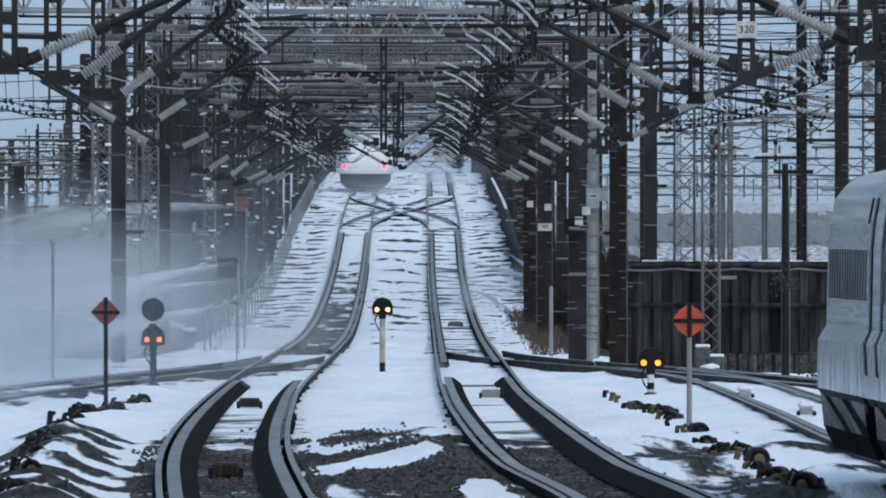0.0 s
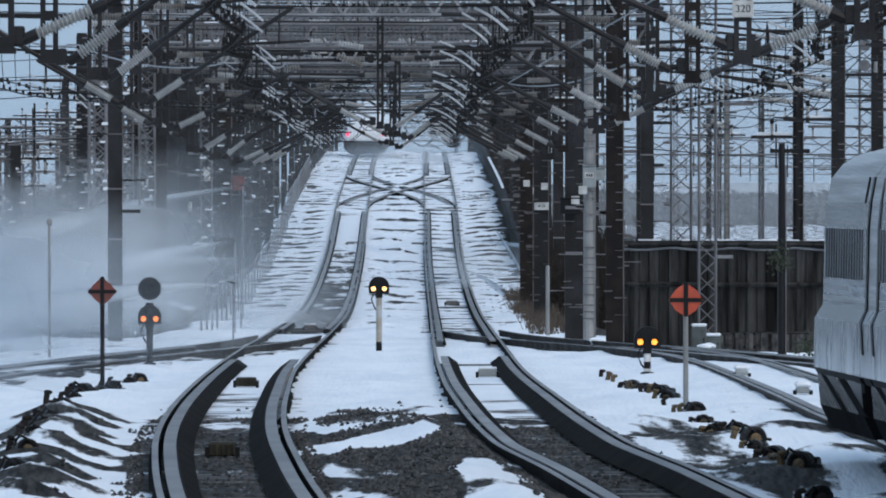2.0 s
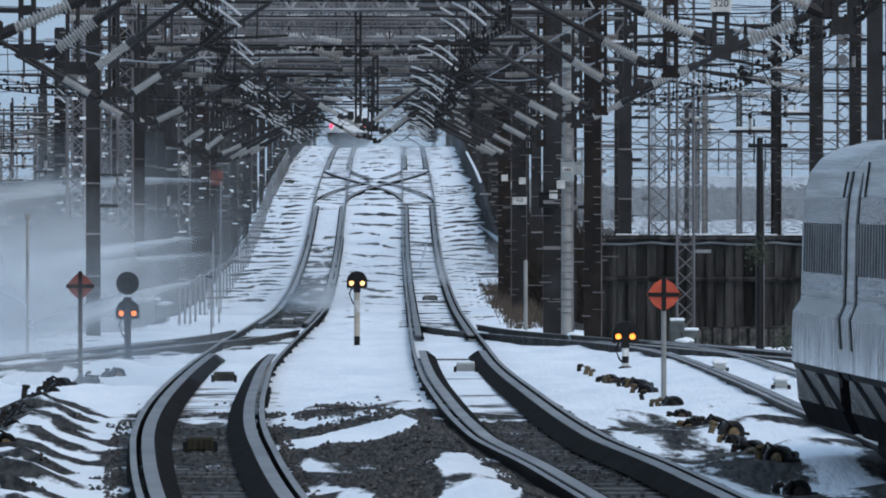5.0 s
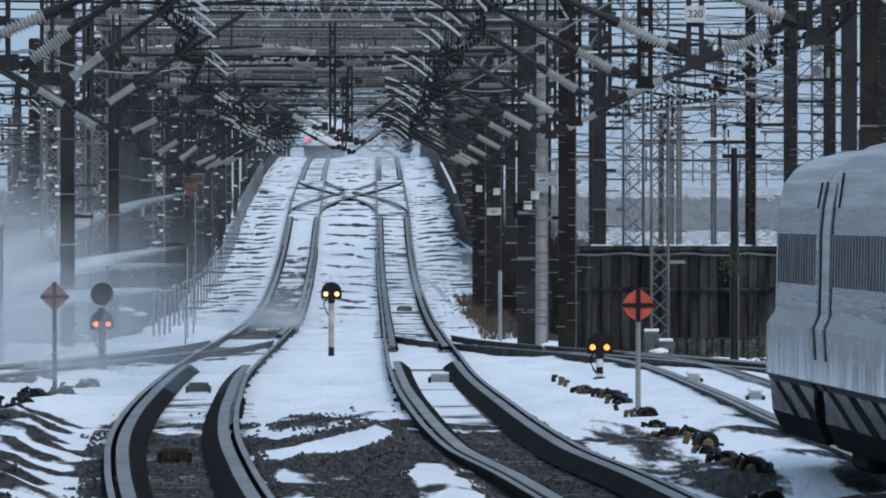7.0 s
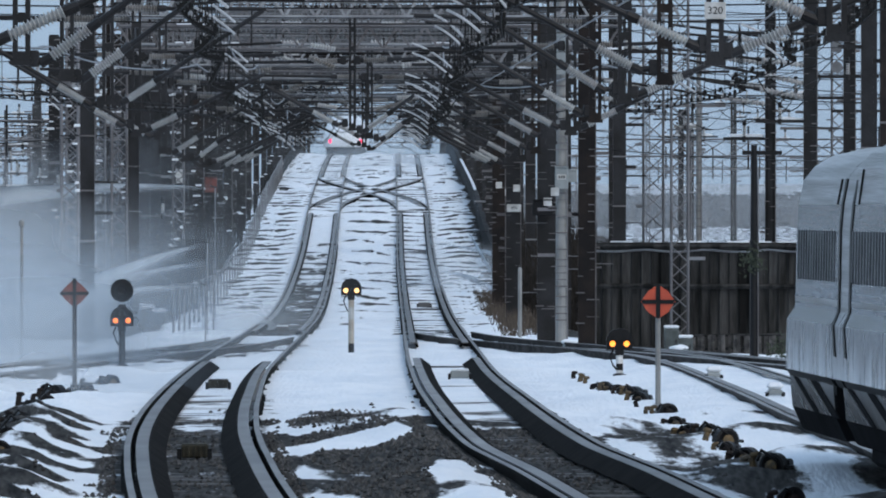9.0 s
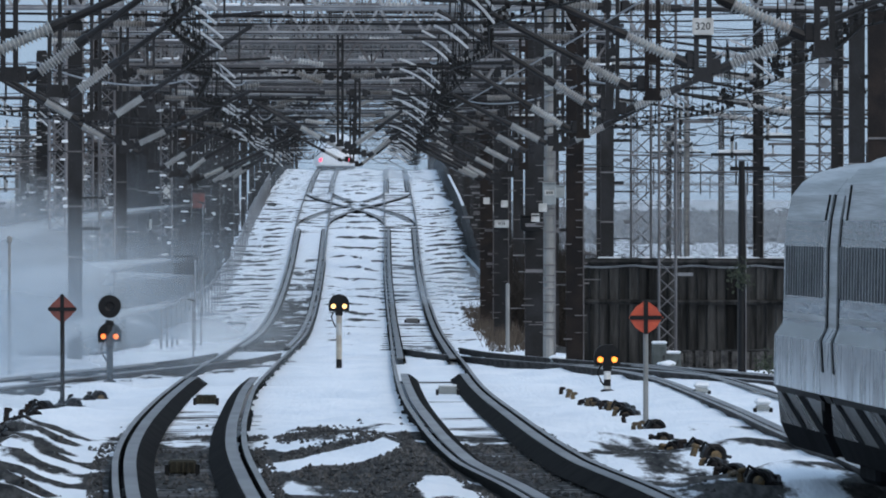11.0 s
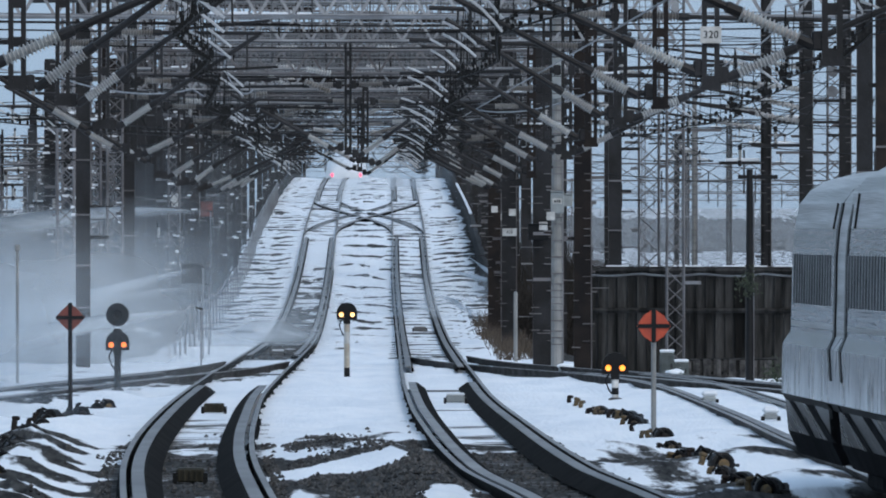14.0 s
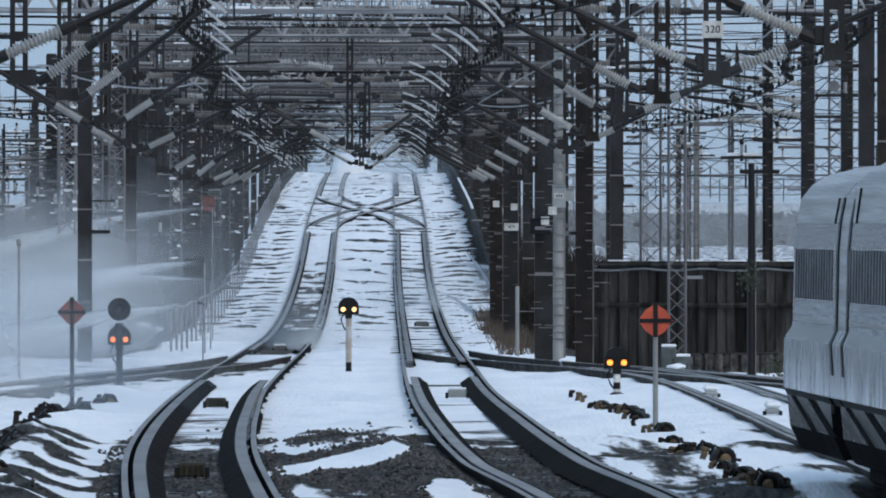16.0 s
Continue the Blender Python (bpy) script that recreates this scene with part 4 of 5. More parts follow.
for k in range(8):
    z = 3.9 + 0.4 * k
    d = rnd.uniform(340, 520)
    yard_wire([((-6.5, d, z), (-24, d + 40, z + rnd.uniform(-0.6, 0.6)), rnd.uniform(0.1, 0.6))], 0.014, "thin dark feeder wire slung between masts")


pale = thing("crossover_wire", Matrix(), "pale stranded wire drawn slantwise over the line", "overhead wire", "overhead wires")
bm = bmesh.new()
rod(bm, (1.05, 392, 4.66), (3.05, 161, 5.36), 0.014, 5)
rod(bm, (3.05, 161, 5.36), (3.4, 136, 5.62), 0.014, 5)
part("wire", bm, GALV, pale)


# ---- boundary wall of boards ----
def make_fence():
    f = thing("board_fence", Matrix(), "dark weathered board fence with a snow-dusted capping", "fence", kind="structure")
    bm = bmesh.new()
    box(bm, 0, 0, 0, 0.252, 0.05, 2.55, 0.008)
    src = None
    n = 44
    for i in range(n):
        x = 4.35 + 0.24 * i
        d = 335 - 0.30 * (x - 4.35)
        z = ground_height(x, d) - 0.15
        m = Matrix.Translation((x, d + 0.012 * (i % 2) + 0.006 * math.sin(i * 1.7), z)) @ Matrix.Diagonal((1, 1, (1.03 - z) / 2.55, 1))
        if src is None:
            src = part("board", bm, BOARD, f)
            src.matrix_basis = m
        else:
            share("board", src, f, m)
    x1 = 4.35 + 0.24 * n
    bm = bmesh.new()
    for zz, hh, t in ((0.93, 0.12, 0.14), (-0.05, 0.10, 0.10)):
        rod(bm, (4.2, 334.9, zz), (x1, 334.9 - 0.30 * (x1 - 4.35), zz), hh / 2 + 0.01, 4)
    part("rail_bar", bm, BOARD, f)
    bm = bmesh.new()
    chain(bm, [(4.2 + i * (x1 - 4.2) / 40, 334.7 - 0.30 * (4.2 + i * (x1 - 4.2) / 40 - 4.35), 0.86 - 0.06 * abs(math.sin(i * 0.55))) for i in range(41)], 0.028, 5)
    part("cable", bm, GALV, f, "pale cable slung along the boards")
    bm = bmesh.new()
    for i in range(60):
        u = (i + 0.5) / 60
        x = 4.2 + (x1 - 4.2) * u
        h = 0.03 + 0.05 * abs(noise.noise((i * 0.4, 2, 1)))
        if noise.noise((i * 0.31, 5, 1)) < -0.02:
            continue
        box(bm, x, 335 - 0.30 * (x - 4.35), 1.03, (x1 - 4.2) / 60 + 0.01, 0.22, h)
    part("snow_cap", bm, SNOW, f, "thin snow on the capping")


make_fence()


def make_palings():
    f = thing("low_paling", Matrix(), "low weathered paling with pale worn slats before the board fence", "fence")
    bm = bmesh.new()
    box(bm, 0, 0, 0, 0.10, 0.03, 0.55, 0.006)
    first = None
    for i in range(24):
        x = 6.9 + 0.125 * i + 0.03 * math.sin(i * 2.7)
        d = 333 - 0.30 * (x - 4.35)
        m = Matrix.Translation((x, d, ground_height(x, d) - 0.05)) @ Matrix.Rotation(0.04 * math.sin(i * 1.9), 4, "Y") @ Matrix.Diagonal((1, 1, 0.9 + 0.2 * abs(math.sin(i * 3.1)), 1))
        if first is None:
            first = part("slat", bm, PALING, f)
            first.matrix_basis = m
        else:
            share("slat", first, f, m)
    bm = bmesh.new()
    for zz in (0.15, 0.48):
        rod(bm, (6.85, 333.05 - 0.75, ground_height(6.9, 332) + zz), (9.9, 333.05 - 1.67, ground_height(9.9, 331) + zz), 0.03, 4)
    part("rail_bar", bm, BOARD, f)


PALING = mat("worn_pale_paling", (0.13, 0.125, 0.12), 0.9, var=0.7, scale=5, fine=30, second=(0.05, 0.05, 0.05), spec=0.1)
make_palings()


# ---- bank walls beyond the turnouts ----
def make_parapet(path, start, stop, h, name_label):
    sec = [(-0.1, -0.8), (0.1, -0.8), (0.1, h), (-0.1, h)]
    p = thing("parapet", Matrix(), name_label, "parapet wall", "parapets", "structure")
    part("wall", sweep(sec, path, lambda d: level(d) - 0.2, start, stop, 6), DARKWALL, p)
    part("snow_cap", sweep([(-0.07, h + 0.003), (0.07, h + 0.003), (0.05, h + 0.025), (-0.05, h + 0.025)], path, lambda d: level(d) - 0.2, 650, 790, 6), SNOW, p, "snow on top of the wall")


make_parapet(lambda d: right_line(d) + 3.0, 520, 1000, 0.95, "dark wet parapet wall beside the bank")
make_parapet(lambda d: left_line(d) - 2.95, 700, 1000, 0.7, "dark wet parapet wall beside the bank")


def make_rail_fence(path, start, stop, gap):
    f = thing("post_fence", Matrix(), "thin steel post fence along the bank", "fence")
    bm = bmesh.new()
    rod(bm, (0, 0, 0), (0, 0, 1.3), 0.035, 5)
    first = None
    d = start
    while d < stop:
        m = Matrix.Translation((path(d), d, ground_height(path(d), d) - 0.05))
        if first is None:
            first = part("post", bm, GALV, f)
            first.matrix_basis = m
        else:
            share("post", first, f, m)
        d += gap
    bm = bmesh.new()
    chain(bm, [(path(start + i * gap), start + i * gap, ground_height(path(start + i * gap), start + i * gap) + 1.2) for i in range(int((stop - start) / gap) + 1)], 0.02, 4)
    part("top_rail", bm, GALV, f)


make_rail_fence(lambda d: left_line(d) - 2.75, 352, 760, 9.0)


def edge_posts():
    r = random.Random(15)
    first = None
    d = 540.0
    while d < 930:
        x = left_line(d) - 3.15 - r.uniform(0, 0.3)
        m = Matrix.Translation((x, d, level(d) - 0.9)) @ Matrix.Diagonal((1, 1, r.uniform(0.8, 1.15), 1))
        if first is None:
            first = thing("edge_post", m, "short dark steel post at the edge of the bank", "post", "posts along the bank")
            bm = bmesh.new()
            box(bm, 0, 0, 0, 0.18, 0.16, 2.5, 0.02)
            part("shaft", bm, STEEL, first)
            bm = bmesh.new()
            box(bm, 0, 0, 2.5, 0.2, 0.18, 0.06, 0.02)
            part("snow_cap", bm, SNOW, first)
        else:
            copy_thing(first, m)
        d += r.uniform(14, 26)


edge_posts()


# ---- signals and signs ----
def lamp_head(parent, z, w, lens):
    """A black domed housing with two hooded lamps side by side."""
    bm = bmesh.new()
    pts = [(-w / 2, 0), (w / 2, 0), (w / 2 * 1.02, w * 0.35)] + [(w / 2 * math.cos(a), w * 0.38 + w * 0.46 * math.sin(a)) for a in (0.3, 0.7, 1.1, 1.57, 2.04, 2.44, 2.84)] + [(-w / 2 * 1.02, w * 0.35)]
    back = [bm.verts.new((x, 0.12, z + h)) for x, h in pts]
    front = [bm.verts.new((x, -0.10, z + h)) for x, h in pts]
    bm.faces.new(back[::-1])
    bm.faces.new(front)
    for i in range(len(pts)):
        j = (i + 1) % len(pts)
        bm.faces.new((back[i], back[j], front[j], front[i]))
    bmesh.ops.recalc_face_normals(bm, faces=bm.faces)
    head = part("lamp_housing", bm, BLACK, parent, "black domed lamp housing")
    for s in (-1, 1):
        bm = bmesh.new()
        m = Matrix.Translation((s * w * 0.27, -0.115, z + w * 0.24)) @ Matrix.Rotation(radians(90), 4, "X")
        lathe(bm, [(w * 0.115, 0), (w * 0.105, 0.02), (w * 0.05, 0.04)], m, 14)
        part("lens", bm, lens, head, "lit lamp")
        bm = bmesh.new()
        for k in range(9):
            a0, a1 = radians(10 + 160 * k / 9), radians(10 + 160 * (k + 1) / 9)
            r = w * 0.145
            c = Vector((s * w * 0.27, 0, z + w * 0.24))
            q = [c + Vector((r * math.cos(a), y, r * math.sin(a))) for a, y in ((a0, -0.10), (a1, -0.10), (a1, -0.26), (a0, -0.26))]
            bm.faces.new([bm.verts.new(p) for p in q])
        part("hood", bm, BLACK, head)
    return head


def banded_post(parent, h, r, bands):
    step = h / len(bands)
    for i, c in enumerate(bands):
        bm = bmesh.new()
        lathe(bm, [(r, i * step), (r, (i + 1) * step)], None, 12)
        part("post_band", bm, c, parent)


def dwarf_signal(x, d, h, w, lens, bands, label, disc=False):
    t = thing("dwarf_signal", Matrix.Translation((x, d, ground_height(x, d) - 0.03)), label, "signal", "shunting signals")
    banded_post(t, h, 0.065, bands)
    bm = bmesh.new()
    lathe(bm, [(0.13, 0), (0.12, 0.05), (0.07, 0.07)], None, 10)
    part("base", bm, BLACK, t)
    bm = bmesh.new()
    box(bm, 0, 0, h - 0.1, 0.16, 0.16, 0.14, 0.02)
    part("collar", bm, BLACK, t)
    lamp_head(t, h, w, lens)
    bm = bmesh.new()
    chain(bm, [(-w * 0.25, 0, h), (-w * 0.38, -0.02, h - 0.12), (-w * 0.25, -0.02, h - 0.28), (-0.06, 0, h - 0.36)], 0.018, 5)
    part("cable", bm, BLACK, t)
    if disc:
        bm = bmesh.new()
        m = Matrix.Translation((0, 0, h + 0.69)) @ Matrix.Rotation(radians(90), 4, "X")
        lathe(bm, [(0.22, -0.05), (0.225, 0.0), (0.21, 0.03), (0.10, 0.035), (0.06, 0.01)], m, 28)
        part("disc", bm, BLACK, t, "round black disc")
        bm = bmesh.new()
        lathe(bm, [(0.15, h + 0.2), (0.07, h + 0.42)], None, 10)
        part("neck", bm, BLACK, t)
    return t


dwarf_signal(-1.34, 300, 1.33, 0.45, LAMPW, (BLACK, CREAM, CREAM, WHITE, CREAM), "cream banded post signal with two warm lamps in snow")
dwarf_signal(3.83, 250, 0.50, 0.48, LAMP, (WHITE, BLACK, WHITE, WHITE), "low signal with two amber lamps on a white post")
dwarf_signal(-5.6, 262, 0.80, 0.45, LAMPR, (BLACK, BLACK), "black signal with two amber lamps under a round disc", disc=True)


def diamond_sign(x, d, centre, half, face, post, label, full=0.53):
    g = ground_height(x, d) - 0.05
    t = thing("diamond_sign", Matrix.Translation((x, d, g)), label, "sign", "diamond signs")
    c = centre - g
    bm = bmesh.new()
    lathe(bm, [(0.038, 0), (0.036, c)], None, 10)
    part("post", bm, post, t)
    bm = bmesh.new()
    ring = [bm.verts.new((half * a, y, c + half * b)) for y in (-0.05, -0.075) for a, b in ((0, -1), (full, -full), (1, 0), (full, full), (0, 1), (-full, full), (-1, 0), (-full, -full))]
    bm.faces.new(ring[:8][::-1])
    bm.faces.new(ring[8:])
    for i in range(8):
        j = (i + 1) % 8
        bm.faces.new((ring[i], ring[j], ring[8 + j], ring[8 + i]))
    bmesh.ops.recalc_face_normals(bm, faces=bm.faces)
    part("plate", bm, face, t)
    bm = bmesh.new()
    box(bm, 0, -0.083, c - half * 0.97, half * 0.26, 0.01, half * 1.98)
    part("upright_bar", bm, BLACK, t)
    bm = bmesh.new()
    box(bm, 0, -0.089, c - half * 0.13, half * 1.9, 0.01, half * 0.24)
    part("cross_bar", bm, BLACK, t)
    return t


diamond_sign(3.45, 190, 1.18, 0.24, ORANGE, POLE, "orange diamond sign with a black cross on a post", 0.6)
diamond_sign(-5.57, 224, 0.94, 0.243, DULLRED, RUST, "faded red diamond sign with a dark cross on a rusty post")


# ---- the white coach on the loop ----
def make_coach():
    # half of the cross-section from the roof's middle down: offset from the coach's centre, height above rail
    half = [(0, 3.37), (0.45, 3.36), (0.85, 3.32), (1.2, 3.24), (1.39, 3.13), (1.51, 2.98), (1.56, 2.72), (1.585, 2.45), (1.595, 1.935), (1.6, 1.75), (1.6, 1.69),
            (1.605, 1.63), (1.69, 1.50), (1.70, 1.2), (1.70, 0.97), (1.66, 0.90), (1.63, 0.57), (1.52, 0.33)]
    # the coach's far end is its origin; it runs towards the platform and a little to the side
    where = Matrix.Translation((5.7, 145.0, 0)) @ Matrix.Rotation(radians(1.45), 4, "Z") @ Matrix.Rotation(radians(-0.25), 4, "X")
    c = thing("railway_coach", where, "wet white railway coaches with ribbed grey band and dark skirt", "railway coach")

    def skin(name, a, b, ya, yb, material, side=-1, out=0.0, shear=0.0, label="", thick=0.035):
        """A panel that follows the cross-section from point a to b, from ya to yb."""
        bm = bmesh.new()
        pts = half[a:b + 1]
        grid = []
        for y in (ya, yb):
            row = []
            for k, (o, h) in enumerate(pts):
                row.append((side * (o + out), y + shear * k / max(1, len(pts) - 1), h))
            grid.append(row)
        inner = [[(x - side * thick, y, h - thick * 0.5) for x, y, h in row] for row in grid]
        vs = [[bm.verts.new(p) for p in row] for row in grid + inner]
        n = len(pts)
        for i in range(n - 1):
            bm.faces.new((vs[0][i], vs[0][i + 1], vs[1][i + 1], vs[1][i]))
            bm.faces.new((vs[2][i], vs[3][i], vs[3][i + 1], vs[2][i + 1]))
            bm.faces.new((vs[0][i], vs[2][i], vs[2][i + 1], vs[0][i + 1]))
            bm.faces.new((vs[1][i], vs[1][i + 1], vs[3][i + 1], vs[3][i]))
        for i in (0, n - 1):
            bm.faces.new((vs[0][i], vs[1][i], vs[3][i], vs[2][i]))
        bmesh.ops.recalc_face_normals(bm, faces=bm.faces)
        return part(name, bm, material, c, label)

    bands = [(0, 6, CAR, "roof"), (6, 7, CARG, "upper_band"), (7, 8, CARG, "ribbed_band"), (8, 9, CARB, "stripe_band"), (9, 10, CAR, "pale_line"), (10, 11, CARB, "lower_stripe"),
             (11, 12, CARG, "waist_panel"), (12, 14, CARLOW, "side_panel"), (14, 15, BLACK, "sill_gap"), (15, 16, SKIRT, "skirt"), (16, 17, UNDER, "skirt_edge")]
    cars = ((0.0, -8.2), (-10.0, -34.4), (-36.1, -48.0))
    low = list(half)
    for i, (ya, yb) in enumerate(cars):
        if i == 1:
            half[:] = [(o, h + (0.09 if h > 2.9 else 0.0)) for o, h in low]
        for a, b, material, name in bands:
            for s in (-1, 1):
                skin(name, a, b, ya, yb, material, s)
        for y in (ya - 0.05, yb + 0.05):
            bm = bmesh.new()
            ring = [(o * 0.985, h * 0.99) for o, h in half]
            ring = ring + [(-o, h) for o, h in ring[:0:-1]]
            f = [bm.verts.new((o, y - 0.03, h)) for o, h in ring]
            g = [bm.verts.new((o, y + 0.03, h)) for o, h in ring]
            bm.faces.new(f)
            bm.faces.new(g[::-1])
            part("end_wall", bm, UNDER, c, "dark end wall")
        # thin upright ribs of the grey band
        for k in range(int((ya - yb - 0.6) / 0.48)):
            if k < 36:
                y = ya - 0.45 - k * 0.48
                skin("rib", 7, 8, y, y - 0.15, RIB, out=0.012, thick=0.02)
        # short dark grab rails beside the gangway
        for y in ((yb + 0.75,) if i == 0 else (ya - 1.15,) if i == 1 else ()):
            skin("grab_rail", 5, 6, y, y - 0.04, BLACK, out=0.02, thick=0.02, label="short dark grab rail")
        # dark slanting panels on the skirt that stand in for wet reflections
        k, y = 0, ya - 0.8
        while y > yb + 2.2 and k < 6:
            skin("skirt_opening", 15, 16, y, y - 0.9 - 0.4 * (k % 2), UNDER, out=0.010, shear=-3.6, thick=0.02, label="dark slanting streak painted as a wet reflection")
            y -= 3.3 + 0.5 * (k % 3)
            k += 1
    half[:] = low
    for ya, yb in ((-8.2, -10.0), (-34.4, -36.1)):
        for s in (-1, 1):
            skin("gangway", 0, 11, ya, yb, CAR, s, out=-0.004, label="pale grey gangway bellows")
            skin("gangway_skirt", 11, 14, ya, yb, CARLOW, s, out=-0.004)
        for y in (ya + 0.08, yb - 0.05):
            skin("gangway_seam", 5, 11, y, y - 0.30, BLACK, out=0.012, thick=0.03, label="black rubber seam")
            skin("seam_end", 11, 13, y, y - 0.30, BLACK, out=0.012, shear=-1.0, thick=0.03, label="black rubber seam")
            skin("seam_foot", 14, 15, y + 0.6, y - 0.6, BLACK, out=0.016, thick=0.03)
    for y in (-2.4, -4.8, -11.4, -13.8, -30.0, -32.4):
        for s in (-1, 1):
            bm = bmesh.new()
            m = Matrix.Translation((s * 0.75, y, level(145 + y) + 0.43)) @ Matrix.Rotation(radians(90), 4, "Y")
            lathe(bm, [(0.44, -0.07), (0.43, 0.05), (0.2, 0.07)], m, 20)
            part("wheel", bm, RAIL, c)
    for y, w, ln, z, h in ((-3.6, 1.3, 4.2, 0.3, 0.5), (-12.6, 2.9, 2.6, 0.14, 0.4), (-21, 2.4, 9.0, 0.33, 0.45), (-31.2, 1.3, 4.2, 0.3, 0.5)):
        bm = bmesh.new()
        box(bm, 0, y, z, w, ln, h, 0.05)
        part("underframe", bm, UNDER, c)


make_coach()


# ---- the white train running away over the crest ----
def make_train():
    t = thing("white_train", Matrix(), "white express train tail with red lamps in blown snow", "train")
    half = [(0.0, 3.6), (0.7, 3.52), (1.2, 3.2), (1.5, 2.6), (1.66, 1.9), (1.69, 1.4), (1.66, 1.15), (1.55, 1.0)]
    ring0 = [(x, z) for x, z in half] + [(-x, z) for x, z in half[::-1][:-1]]
    bm = bmesh.new()
    grid = []
    for y, k, top in ((0.0, 0.62, 0.42), (0.25, 0.80, 0.50), (0.9, 0.93, 0.60), (2.2, 0.98, 0.74), (4.2, 1.0, 0.90), (6.5, 1.0, 1.0), (25, 1.0, 1.0)):
        grid.append([bm.verts.new((x * k, y, 1.0 + (z - 1.0) * top)) for x, z in ring0])
    for u, v in zip(grid, grid[1:]):
        for i in range(len(u)):
            j = (i + 1) % len(u)
            bm.faces.new((u[i], u[j], v[j], v[i]))
    bm.faces.new(grid[0])
    bm.faces.new(grid[-1][::-1])
    bmesh.ops.recalc_face_normals(bm, faces=bm.faces)
    part("body", bm, WHITE_TRAIN, t, smooth_faces=True)
    # dark underside, tapered and near-black to stand in for the shadow below the tail
    bm = bmesh.new()
    rings = []
    for y, w, low in ((0.35, 0.75, 0.62), (0.7, 1.15, 0.30), (1.6, 1.38, 0.14), (4.0, 1.48, 0.10), (25, 1.5, 0.10)):
        rings.append([bm.verts.new(v) for v in ((-w, y, 1.02), (-w * 0.96, y, low + 0.35), (-w * 0.7, y, low), (w * 0.7, y, low), (w * 0.96, y, low + 0.35), (w, y, 1.02))])
    for u, v in zip(rings, rings[1:]):
        for i in range(6):
            j = (i + 1) % 6
            bm.faces.new((u[i], u[j], v[j], v[i]))
    bm.faces.new(rings[0])
    bm.faces.new(rings[-1][::-1])
    bmesh.ops.recalc_face_normals(bm, faces=bm.faces)
    part("skirt", bm, UNDER, t)
    bm = bmesh.new()
    vs = [bm.verts.new(p) for p in ((-0.7, 3.0, 2.88), (0.7, 3.0, 2.88), (0.9, 1.9, 2.3), (-0.9, 1.9, 2.3))]
    bm.faces.new(vs)
    bmesh.ops.solidify(bm, geom=list(bm.faces), thickness=0.05)
    part("rear_window", bm, CARG, t)
    for s in (-1, 1):
        bm = bmesh.new()
        lathe(bm, [(0.15, 0), (0.14, 0.05), (0.08, 0.07)], Matrix.Translation((s * 1.12, 0.10, 1.45)) @ Matrix.Rotation(radians(90), 4, "X"), 14)
        part("tail_lamp", bm, TAIL, t, "glowing red tail lamp")
    return t


WHITE_TRAIN = mat("white_train_paint", (0.78, 0.80, 0.82), 0.3, var=0.08, scale=0.6, bump=0.05)
train = make_train()


# ---- small things along the track ----
def track_box(x, d, w, h, material, label):
    t = thing("track_box", Matrix.Translation((x, d, ground_height(x, d))), label, "equipment box", "boxes between the rails")
    bm = bmesh.new()
    box(bm, 0, 0, 0.02, w, 0.5, h, 0.02)
    part("housing", bm, material, t)
    if material is OLIVE:
        for k in range(5):
            bm = bmesh.new()
            box(bm, w * (k - 2) * 0.21, -0.26, 0.03, w * 0.09, 0.03, h * 0.75, 0.006)
            part("rib", bm, material, t)
    for s in (-1, 1):
        bm = bmesh.new()
        box(bm, s * w * 0.55, -0.1, 0, 0.05, 0.3, h * 0.8)
        part("bracket", bm, BLACK, t)
    if material is OLIVE:
        return
    bm = bmesh.new()
    box(bm, 0, 0, h + 0.02, w * (0.96 if h > 0.1 else 1.15), 0.46, 0.04 if h > 0.1 else 0.11, 0.015 if h > 0.1 else 0.045)
    part("snow_cap", bm, SNOW, t)


track_box(0.86, 243, 0.34, 0.13, CABINET, "small grey box between the rails under snow")
track_box(left_line(226), 226, 0.34, 0.15, OLIVE, "small brown box between the rails")
track_box(left_line(152), 152, 0.31, 0.16, OLIVE, "small brown box between the rails")
track_box(left_line(360), 360, 0.32, 0.13, CONC, "small grey box between the rails")
track_box(right_line(440), 440, 0.4, 0.14, CONC, "small grey box between the rails")
track_box(right_loop(235) - 0.48, 235, 0.24, 0.08, CABINET, "small grey box between the rails under snow")
track_box(right_loop(205) - 0.15, 205, 0.22, 0.08, CABINET, "small grey box between the rails under snow")


